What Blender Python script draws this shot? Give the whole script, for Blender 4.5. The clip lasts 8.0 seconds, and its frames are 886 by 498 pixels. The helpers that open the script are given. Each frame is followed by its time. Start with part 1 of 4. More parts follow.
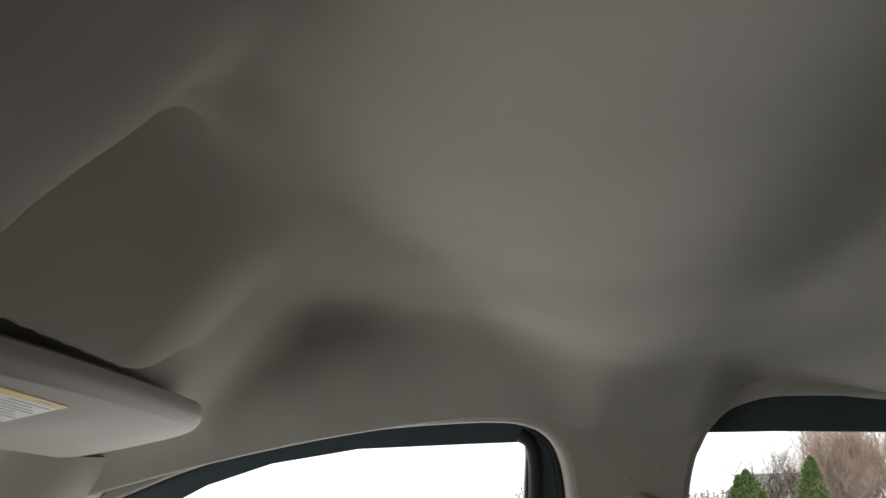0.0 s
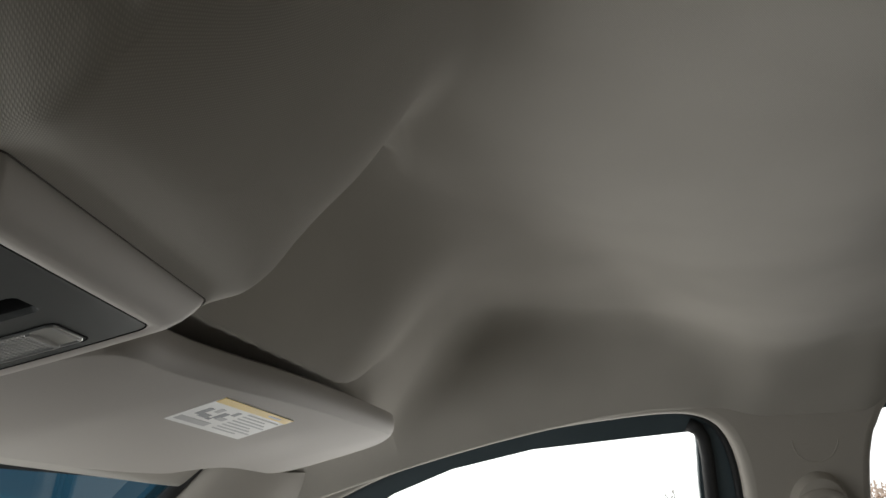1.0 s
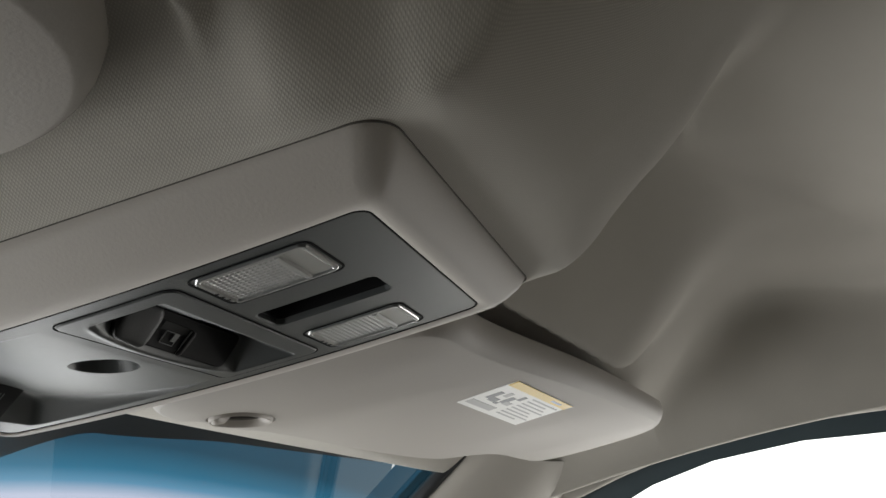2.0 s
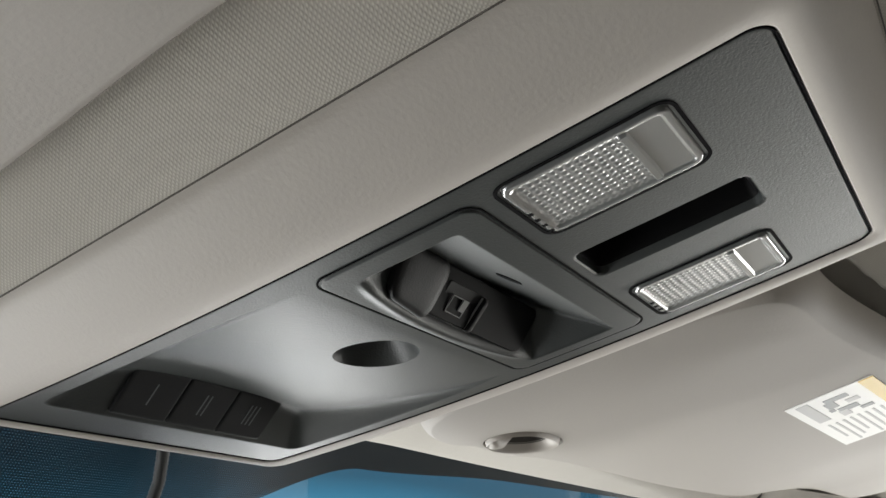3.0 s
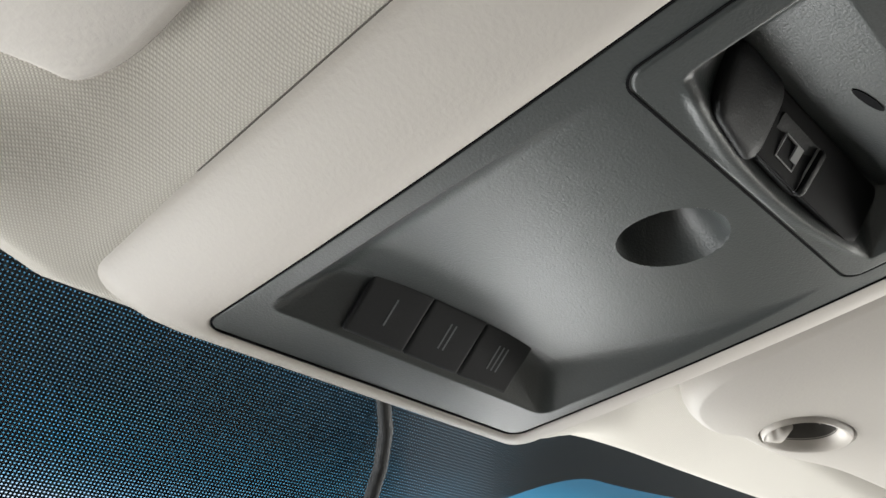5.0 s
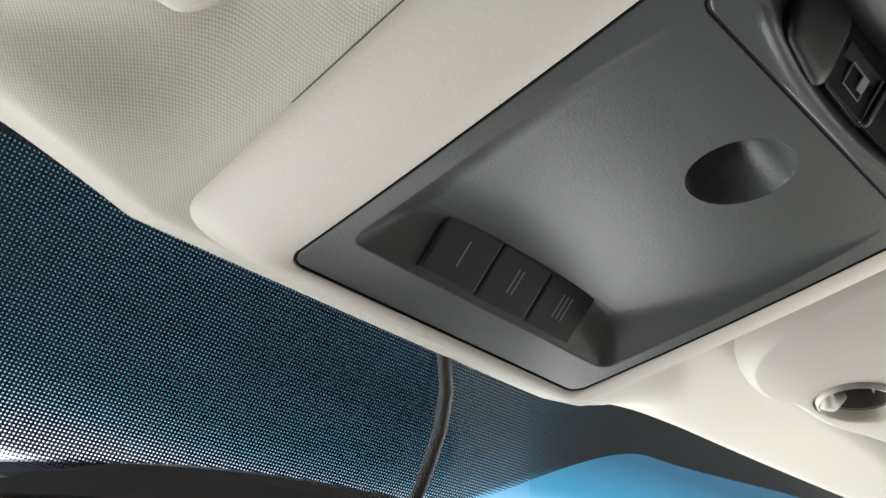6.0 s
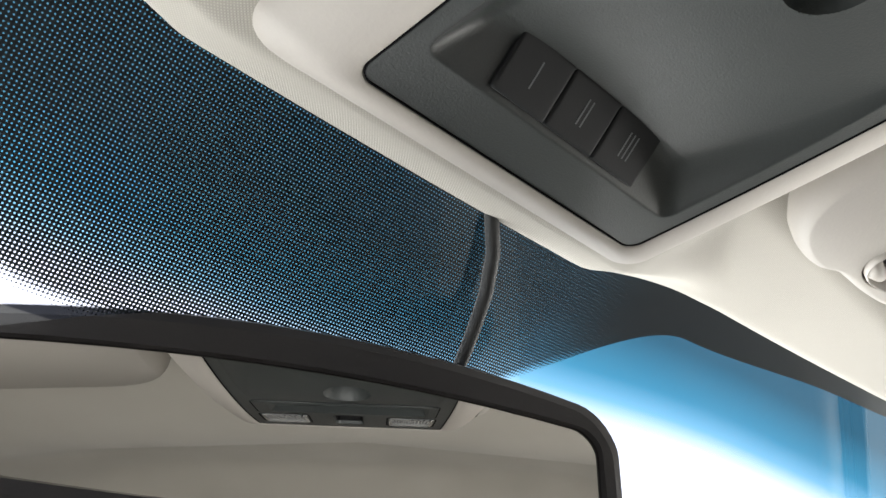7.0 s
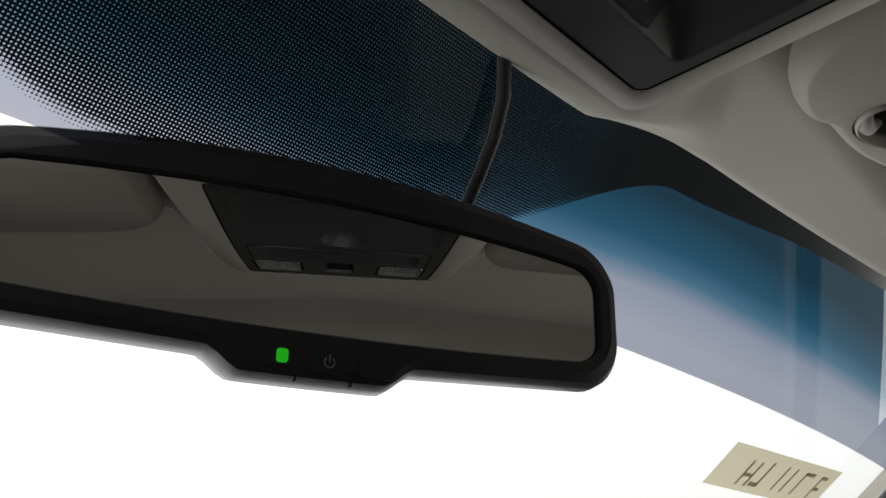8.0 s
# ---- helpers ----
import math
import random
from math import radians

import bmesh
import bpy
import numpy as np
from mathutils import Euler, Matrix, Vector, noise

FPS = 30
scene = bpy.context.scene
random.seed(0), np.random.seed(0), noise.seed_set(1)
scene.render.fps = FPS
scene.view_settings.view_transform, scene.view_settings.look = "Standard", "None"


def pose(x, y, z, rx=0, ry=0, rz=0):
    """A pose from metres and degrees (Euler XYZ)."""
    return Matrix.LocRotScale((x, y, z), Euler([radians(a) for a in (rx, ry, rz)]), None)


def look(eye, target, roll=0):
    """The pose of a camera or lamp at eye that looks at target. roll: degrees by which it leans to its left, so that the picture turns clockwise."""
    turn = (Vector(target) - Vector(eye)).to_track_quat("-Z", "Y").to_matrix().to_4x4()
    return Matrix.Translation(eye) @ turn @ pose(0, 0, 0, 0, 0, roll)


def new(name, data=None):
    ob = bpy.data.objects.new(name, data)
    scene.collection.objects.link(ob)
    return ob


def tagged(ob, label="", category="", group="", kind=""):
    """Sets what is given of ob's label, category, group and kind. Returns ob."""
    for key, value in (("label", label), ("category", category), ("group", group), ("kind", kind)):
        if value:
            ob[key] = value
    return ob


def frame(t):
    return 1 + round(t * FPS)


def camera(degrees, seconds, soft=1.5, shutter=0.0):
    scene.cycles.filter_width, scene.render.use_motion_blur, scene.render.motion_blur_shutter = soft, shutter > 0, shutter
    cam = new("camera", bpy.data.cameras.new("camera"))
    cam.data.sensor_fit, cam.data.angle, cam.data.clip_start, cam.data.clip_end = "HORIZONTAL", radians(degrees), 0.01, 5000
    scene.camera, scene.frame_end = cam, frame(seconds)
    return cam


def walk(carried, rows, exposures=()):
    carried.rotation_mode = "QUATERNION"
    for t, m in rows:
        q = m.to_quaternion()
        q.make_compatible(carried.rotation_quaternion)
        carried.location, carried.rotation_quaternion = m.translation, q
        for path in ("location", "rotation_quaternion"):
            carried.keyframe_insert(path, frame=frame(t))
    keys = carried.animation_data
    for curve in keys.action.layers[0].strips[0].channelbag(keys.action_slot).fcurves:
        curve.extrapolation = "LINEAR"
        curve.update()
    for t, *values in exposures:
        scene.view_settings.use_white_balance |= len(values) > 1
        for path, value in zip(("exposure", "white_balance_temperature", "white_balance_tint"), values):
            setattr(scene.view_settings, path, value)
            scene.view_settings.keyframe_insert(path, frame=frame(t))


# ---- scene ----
cam = camera(54.0, 8.0)
PATH = [
    (0, (-0.2305, -0.2928, 1.7100), (0.7237, -0.3740, 1.9987), 1.10),
    (0.5, (-0.2546, -0.2712, 1.6950), (0.6991, -0.2804, 1.9957), -1.29),
    (1, (-0.2777, -0.2543, 1.6920), (0.6732, -0.1965, 1.9960), -2.37),
    (1.5, (-0.2878, -0.2266, 1.6968), (0.6528, -0.0782, 2.0022), -1.84),
    (2, (-0.2754, -0.2041, 1.6877), (0.6323, 0.0847, 1.9921), -0.58),
    (2.2, (-0.2602, -0.1931, 1.6834), (0.6303, 0.1439, 1.9889), -0.60),
    (3.3, (-0.1898, -0.1166, 1.6782), (0.5577, 0.4157, 2.0756), -1.06),
    (3.5, (-0.1853, -0.1121, 1.6761), (0.5436, 0.4283, 2.0964), -1.23),
    (4, (-0.1735, -0.0909, 1.6669), (0.5218, 0.4710, 2.1149), -0.93),
    (4.5, (-0.1616, -0.0726, 1.6580), (0.5025, 0.5201, 2.1137), 0.50),
    (6, (-0.1697, -0.0537, 1.6223), (0.4298, 0.5706, 2.1230), 2.87),
    (6.5, (-0.1686, -0.0418, 1.6083), (0.4452, 0.5833, 2.0905), 2.55),
    (7, (-0.1666, -0.0188, 1.5952), (0.4660, 0.6043, 2.0552), 2.26),
    (7.4, (-0.1695, -0.0013, 1.5915), (0.5122, 0.6095, 1.9943), 2.47),
    (7.5, (-0.1717, -0.0015, 1.5873), (0.5208, 0.6074, 1.9743), 2.37),
    (7.7, (-0.1727, -0.0037, 1.5859), (0.5283, 0.6151, 1.9404), 2.50),
    (8, (-0.1815, -0.0100, 1.5800), (0.5256, 0.6176, 1.9057), 2.36),
]
EXPOSURES = [(0.0, -0.42), (2.0, 0.05), (3.3, 0.78), (4.5, 1.10), (6.8, 1.25), (7.4, 0.76), (8.0, -0.97)]
walk(cam, [(t, look(eye, target, roll)) for t, eye, target, roll in PATH], EXPOSURES)

# ---- light: overcast daylight ----
world = bpy.data.worlds.new("world")
scene.world = world
world.use_nodes = True
wn, wl = world.node_tree.nodes, world.node_tree.links
sky = wn.new("ShaderNodeTexSky")
sky.sky_type, sky.sun_disc = "NISHITA", False
sky.sun_elevation, sky.sun_rotation = radians(38), radians(20)
sky.dust_density = 5.0
cloud = wn.new("ShaderNodeMix")
cloud.data_type = "RGBA"
cloud.inputs["Factor"].default_value = 0.75
cloud.inputs["B"].default_value = (20.9, 20.8, 20.6, 1)
wl.new(sky.outputs["Color"], cloud.inputs["A"])
wl.new(cloud.outputs["Result"], wn["Background"].inputs["Color"])
wn["Background"].inputs["Strength"].default_value = 0.145
sun = new("sun", bpy.data.lights.new("sun", "SUN"))
sun.data.energy, sun.data.angle, sun.data.color = 0.6, radians(25), (1, 0.97, 0.93)
sun.matrix_world = look((0, 20, 16), (0, 0, 0))


def window_light(name, eye, target, wide, high, watts, colour=(0.985, 0.995, 0.99)):
    """Area lamp added as stand-in for a window's daylight, in or outside its opening."""
    lamp = new(name, bpy.data.lights.new(name, "AREA"))
    lamp.data.shape, lamp.data.size, lamp.data.size_y, lamp.data.energy = "RECTANGLE", wide, high, watts
    lamp.data.color = colour
    lamp.matrix_world = look(eye, target)


window_light("windscreen_daylight", (0.02, 0.44, 1.49), (0.0, 0.0, 1.66), 1.00, 0.30, 4.2)
window_light("passenger_daylight", (1.08, -0.18, 1.61), (0.0, -0.14, 1.84), 0.85, 0.26, 3.0, (1.0, 0.965, 0.92))


# ---- materials ----
def material(name):
    m = bpy.data.materials.new(name)
    m.use_nodes = True
    n = m.node_tree.nodes
    return m, n, m.node_tree.links, n["Principled BSDF"]


def grainy(name, dark, light, rough, scale, bump, size=0.0005, blotch=8.0, metal=0.0, spec=0.5):
    """A moulded or painted surface: colour wanders at two scales, fine grain as relief."""
    m, n, l, b = material(name)
    tc = n.new("ShaderNodeTexCoord")
    big, fine = n.new("ShaderNodeTexNoise"), n.new("ShaderNodeTexNoise")
    big.inputs["Scale"].default_value, fine.inputs["Scale"].default_value = blotch, scale
    fine.inputs["Detail"].default_value = 3
    mix = n.new("ShaderNodeMix")
    mix.data_type = "RGBA"
    mix.inputs["A"].default_value, mix.inputs["B"].default_value = (*dark, 1), (*light, 1)
    add = n.new("ShaderNodeMath")
    add.operation = "MULTIPLY_ADD"
    add.inputs[1].default_value = 0.35
    bmp = n.new("ShaderNodeBump")
    bmp.inputs["Strength"].default_value, bmp.inputs["Distance"].default_value = bump, size
    rr = n.new("ShaderNodeMapRange")
    rr.inputs["To Min"].default_value, rr.inputs["To Max"].default_value = rough - 0.08, rough + 0.08
    for t in (big, fine):
        l.new(tc.outputs["Object"], t.inputs["Vector"])
    l.new(fine.outputs["Fac"], add.inputs[0])
    l.new(big.outputs["Fac"], add.inputs[2])
    l.new(add.outputs[0], mix.inputs["Factor"])
    l.new(mix.outputs["Result"], b.inputs["Base Color"])
    l.new(fine.outputs["Fac"], bmp.inputs["Height"])
    l.new(big.outputs["Fac"], rr.inputs["Value"])
    l.new(rr.outputs[0], b.inputs["Roughness"])
    l.new(bmp.outputs[0], b.inputs["Normal"])
    b.inputs["Metallic"].default_value = metal
    b.inputs["Specular IOR Level"].default_value = spec
    return m


def knit(name, dark, light, pitch):
    """Headliner cloth: a fine diagonal knit over slow colour wander."""
    m, n, l, b = material(name)
    tc = n.new("ShaderNodeTexCoord")
    waves = []
    for turn in (40, -50):
        mp = n.new("ShaderNodeMapping")
        mp.inputs["Rotation"].default_value = (0, 0, radians(turn))
        w = n.new("ShaderNodeTexWave")
        w.inputs["Scale"].default_value = 0.314 / pitch
        w.inputs["Distortion"].default_value = 0.6
        w.inputs["Detail"].default_value = 1
        l.new(tc.outputs["Object"], mp.inputs["Vector"])
        l.new(mp.outputs[0], w.inputs["Vector"])
        waves.append(w)
    mul = n.new("ShaderNodeMath")
    mul.operation = "MULTIPLY"
    l.new(waves[0].outputs["Fac"], mul.inputs[0])
    l.new(waves[1].outputs["Fac"], mul.inputs[1])
    big = n.new("ShaderNodeTexNoise")
    big.inputs["Scale"].default_value = 6
    l.new(tc.outputs["Object"], big.inputs["Vector"])
    add = n.new("ShaderNodeMath")
    add.operation = "MULTIPLY_ADD"
    add.inputs[1].default_value = 0.55
    l.new(mul.outputs[0], add.inputs[0])
    l.new(big.outputs["Fac"], add.inputs[2])
    mix = n.new("ShaderNodeMix")
    mix.data_type = "RGBA"
    mix.inputs["A"].default_value, mix.inputs["B"].default_value = (*dark, 1), (*light, 1)
    l.new(add.outputs[0], mix.inputs["Factor"])
    l.new(mix.outputs["Result"], b.inputs["Base Color"])
    bmp = n.new("ShaderNodeBump")
    bmp.inputs["Strength"].default_value, bmp.inputs["Distance"].default_value = 0.32, 0.0003
    l.new(mul.outputs[0], bmp.inputs["Height"])
    l.new(bmp.outputs[0], b.inputs["Normal"])
    b.inputs["Roughness"].default_value = 0.95
    b.inputs["Specular IOR Level"].default_value = 0.15
    b.inputs["Sheen Weight"].default_value = 0.15
    return m


def plain(name, colour, rough, metal=0.0, spec=0.5):
    m, n, l, b = material(name)
    b.inputs["Specular IOR Level"].default_value = spec
    b.inputs["Base Color"].default_value = (*colour, 1)
    b.inputs["Roughness"].default_value, b.inputs["Metallic"].default_value = rough, metal
    return m


def pane_material(name, tint):
    m, n, l, b = material(name)
    n.remove(b)
    tr, gl, fr, mx = (n.new(k) for k in ("ShaderNodeBsdfTransparent", "ShaderNodeBsdfGlossy", "ShaderNodeFresnel", "ShaderNodeMixShader"))
    tr.inputs["Color"].default_value = (*tint, 1)
    gl.inputs["Roughness"].default_value = 0.0
    fr.inputs["IOR"].default_value = 1.45
    l.new(fr.outputs[0], mx.inputs[0])
    l.new(tr.outputs[0], mx.inputs[1])
    l.new(gl.outputs[0], mx.inputs[2])
    l.new(mx.outputs[0], n["Material Output"].inputs["Surface"])
    return m


CLOTH = knit("headliner_cloth", (0.315, 0.296, 0.260), (0.545, 0.52, 0.468), 0.00080)
BEIGE = grainy("beige_plastic", (0.44, 0.41, 0.375), (0.50, 0.47, 0.43), 0.55, 900, 0.35, 0.0002)
VINYL = grainy("visor_vinyl", (0.36, 0.337, 0.306), (0.42, 0.394, 0.36), 0.6, 800, 0.35, 0.00025)
TRIM = grainy("pillar_plastic", (0.40, 0.376, 0.335), (0.47, 0.442, 0.395), 0.6, 600, 0.4, 0.0003)
CHARCOAL = grainy("charcoal_plastic", (0.0122, 0.0142, 0.0142), (0.0470, 0.0540, 0.0538), 0.38, 1600, 0.42, 0.00022, spec=0.48)
BLACK = grainy("black_plastic", (0.022, 0.021, 0.024), (0.034, 0.033, 0.037), 0.42, 1200, 0.4, 0.0002)
RUBBER = grainy("black_rubber", (0.012, 0.013, 0.014), (0.03, 0.032, 0.034), 0.65, 500, 0.5, 0.0004)
SLATE = grainy("door_frame_paint", (0.045, 0.066, 0.078), (0.07, 0.098, 0.112), 0.4, 300, 0.3, 0.0004)
FLOORING = grainy("tan_carpet", (0.08, 0.075, 0.067), (0.13, 0.12, 0.108), 0.95, 900, 1.0, 0.002)
DASH = grainy("dash_plastic", (0.15, 0.14, 0.13), (0.20, 0.19, 0.17), 0.6, 500, 0.5, 0.0004)
SIDE_GLASS = pane_material("side_glass", (0.93, 0.96, 0.95))
PRIVACY = pane_material("privacy_glass", (0.80, 0.81, 0.81))
GROUND = grainy("asphalt_lot", (0.18, 0.18, 0.176), (0.26, 0.26, 0.25), 0.9, 2, 0.3, 0.02, 0.2)


# ---- mesh helpers ----
def mesh_of(name, bm, mat, smooth=True):
    me = bpy.data.meshes.new(name)
    bmesh.ops.recalc_face_normals(bm, faces=bm.faces)
    bm.to_mesh(me)
    bm.free()
    if mat:
        me.materials.append(mat)
    if smooth:
        me.polygons.foreach_set("use_smooth", [True] * len(me.polygons))
    return me


def part(name, bm, mat, parent, label="", smooth=True, at=None):
    """One mesh object under a thing or a part."""
    ob = new(name, mesh_of(name, bm, mat, smooth))
    ob.parent = parent
    if at is not None:
        ob.matrix_basis = at
    if label:
        tagged(ob, label)
    if smooth and len(ob.data.polygons) < 4000:
        ob.data.set_sharp_from_angle(angle=radians(38))
    return ob


def thing(name, label, category, at=None, group="", kind=""):
    ob = new(name)
    if at is not None:
        ob.matrix_basis = at
    return tagged(ob, label, category, group, kind)


def solid(name, bm, mat, label, category, smooth=True, at=None, group="", kind=""):
    ob = new(name, mesh_of(name, bm, mat, smooth))
    if at is not None:
        ob.matrix_basis = at
    return tagged(ob, label, category, group, kind)


def sharpen(ob, degrees=40):
    ob.data.set_sharp_from_angle(angle=radians(degrees))
    return ob


def surface(us, vs, f):
    """A sheet over two lists of numbers; f gives the place."""
    bm = bmesh.new()
    rows = [[bm.verts.new(f(u, v)) for u in us] for v in vs]
    for a, b in zip(rows, rows[1:]):
        for i in range(len(us) - 1):
            bm.faces.new((a[i], a[i + 1], b[i + 1], b[i]))
    return bm


def loft(loops, closed=True, caps=(False, False)):
    """A skin through loops of equally many places."""
    bm = bmesh.new()
    rows = [[bm.verts.new(p) for p in loop] for loop in loops]
    count = len(rows[0])
    for a, b in zip(rows, rows[1:]):
        for i in range(count if closed else count - 1):
            j = (i + 1) % count
            bm.faces.new((a[i], a[j], b[j], b[i]))
    if caps[0]:
        bm.faces.new(rows[0])
    if caps[1]:
        bm.faces.new(rows[-1])
    return bm


def rounded(x0, x1, y0, y1, r, steps=6):
    """The outline of a rounded rectangle, anticlockwise, as pairs."""
    out = []
    for cx, cy, a0 in ((x1 - r, y1 - r, 0), (x0 + r, y1 - r, 90), (x0 + r, y0 + r, 180), (x1 - r, y0 + r, 270)):
        for i in range(steps + 1):
            a = radians(a0 + 90 * i / steps)
            out.append((cx + r * math.cos(a), cy + r * math.sin(a)))
    return out


def smooth_loop(points):
    """Rounds the corners of a polygon by cutting them three times, as pairs."""
    for _ in range(3):
        out = []
        for (ax, ay), (bx, by) in zip(points, points[1:] + points[:1]):
            out += [(ax + (bx - ax) * 0.25, ay + (by - ay) * 0.25), (ax + (bx - ax) * 0.75, ay + (by - ay) * 0.75)]
        points = out
    return points


def inset(points, d):
    """Moves an anticlockwise outline inwards by d."""
    out = []
    for i, p in enumerate(points):
        a, b = Vector(points[i - 1]), Vector(points[(i + 1) % len(points)])
        t = (b - a).normalized()
        out.append((p[0] - t.y * d, p[1] + t.x * d))
    return out


def tube(points, radius, sides=10):
    """A round rod along a chain of places."""
    loops = []
    for i, p in enumerate(points):
        p = Vector(p)
        t = (Vector(points[min(i + 1, len(points) - 1)]) - Vector(points[max(i - 1, 0)])).normalized()
        side = t.cross(Vector((0.31, 0.2, 0.93))).normalized()
        up = side.cross(t)
        r = radius[i] if isinstance(radius, (list, tuple)) else radius
        loops.append([p + r * (side * math.cos(a) + up * math.sin(a)) for a in (2 * math.pi * k / sides for k in range(sides))])
    return loft(loops, True, (True, True))


def step(a, b, v):
    t = min(max((v - a) / (b - a), 0.0), 1.0)
    return t * t * (3 - 2 * t)


def line(a, b, count):
    return [a + (b - a) * i / (count - 1) for i in range(count)]


def soft_min(a, b, k):
    h = max(k - abs(a - b), 0.0) / k
    return min(a, b) - h * h * k / 4


# ---- the cab: headliner ----
TILT = math.atan(0.186)
CONSOLE = Matrix.Translation((0, 0, 1.7535)) @ pose(0, 0, 0, -math.degrees(TILT), 0, 0)


def soft_plus(v, k):
    return (v + math.sqrt(v * v + k * k)) / 2


def front_edge(x):
    return 0.158 - 0.25 * x * x / (1 + 2 * x * x) + 0.009 * (1 - step(0.075, 0.185, abs(x))) + 0.004 * step(0.085, 0.14, -x)


def visor_height(x, y):
    return (1.7487 - 0.045 * abs(x) - 0.174 * y) / 0.984


def headliner_height(x, y):
    ax = abs(x)
    roof = 1.930 - 0.03 * (ax / 0.7) ** 2 - 0.03 * step(-0.1, 0.1, y)
    rim = 1.7535 - 0.186 * y + 0.0118
    rise = max(0.0, -0.138 - y)
    # the cloth round the console ends in a lip that leaves its rear corner and sweeps outboard into the roof
    rear = step(-0.10, -0.136, y)
    lip_x = 0.097 - 0.007 * step(-0.16, -0.07, y) * (1 - rear) - 0.0085 * rear + 0.030 * step(0.026, 0.048, rise) + 0.060 * step(0.040, 0.072, rise)
    off = ax - lip_x
    round_off = 0.0004 + 0.0022 * rear + 0.020 * step(0.016, 0.070, rise)
    steep = (0.81 + 0.45 * step(-0.13, -0.09, y) - 0.945 * step(0.07, 0.135, y)) * (1 - rear) + 2.1 * rear * (1 - 0.85 * step(0.024, 0.064, rise))
    under = 9.0 * rise * rise if rise < 0.07 else 0.0441 + 1.26 * (rise - 0.07)
    under += 0.8 * soft_plus(soft_min(ax, lip_x, 0.012) - 0.080, 0.03) * step(0.0, 0.045, rise)
    spine = rim + under + steep * soft_plus(off, round_off) + 0.6 * max(0.0, y - 0.138)
    pocket = visor_height(x, y) + 0.032 - 0.021 * step(0.05, 0.10, y) + 0.9 * max(0.0, -0.093 - 0.05 * ax - y)
    # the cloth comes down again behind the visor's rear edge
    gap = -0.062 - 0.168 * ax - y
    if gap > 0:
        past = gap - 0.010
        ledge = soft_min(pocket, visor_height(x, y) + 0.032 - (0.014 + (0.006 if x > 0 else 0.0)) * step(0.0, 0.006, gap) + 1.3 * soft_plus(past, 0.007), 0.004)
        pocket += (ledge - pocket) * step(0.080, 0.105, ax) * (1 - step(0.36, 0.52, ax))
        pocket += 0.20 * soft_plus(0.40 - ax, 0.05) * step(0.006, 0.045, gap)
    window_edge = 1.8125 - 0.32 * max(0.0, y + 0.44) ** 1.5 - 0.012 * step(-0.50, -0.56, y) + 0.054 * step(-0.665, -0.76, y)
    rail = window_edge + 0.82 * max(0.0, 0.772 - ax)
    reach = y + 0.42 + 0.2 * ax
    beam = 1.870 + (1.0 + 2.6 * step(0.20, 0.65, ax) if reach > 0 else 2.6) * reach ** 2
    roof -= 0.022 * step(0.26, 0.46, ax) * step(-0.48, -0.58, y)
    beam2 = 1.86 + 2.0 * (y + 0.95) ** 2
    z = soft_min(roof, rail, 0.020)
    z = soft_min(z, beam, 0.05)
    z = soft_min(z, beam2, 0.03)
    z = soft_min(z, pocket, 0.04)
    z = soft_min(z, spine, 0.008 + 0.25 * min(rise, 0.08))
    lip = step(front_edge(x) - 0.012, front_edge(x), y)
    return z + 0.006 * lip * lip


def headliner_place(u, v):
    """u runs across from -1 to 1, v from the windscreen (0) to the back (1)."""
    x = 0.785 * u
    y = front_edge(x) * (1 - v) - 1.30 * v
    return (x, y, headliner_height(x, y))


across = line(-1, 1, 601)
back = [0.32 * i / 230 for i in range(230)] + line(0.32, 1, 90)
ceiling = solid("ceiling", surface(across, back, headliner_place), CLOTH, "beige knit cloth headliner moulded round the console", "ceiling", kind="structure")
solid("roof", surface(line(-1, 1, 25), line(0, 1, 25), lambda u, v: (0.82 * u, 0.17 - 1.55 * v - 0.12 * u * u * (1 - v), 1.975 - 0.05 * u * u - 0.13 * max(0, 0.35 - v) ** 2 * 8)), SLATE, "painted steel roof over the cab", "roof", kind="structure")


# ---- the cab: windscreen with printed dots and tinted band ----
RAKE = radians(42)


def screen_place(x, s):
    k = 0.25 * x * x / (1 + 2 * x * x)
    return (x, 0.165 - k + s * math.cos(RAKE), 1.745 - s * math.sin(RAKE))


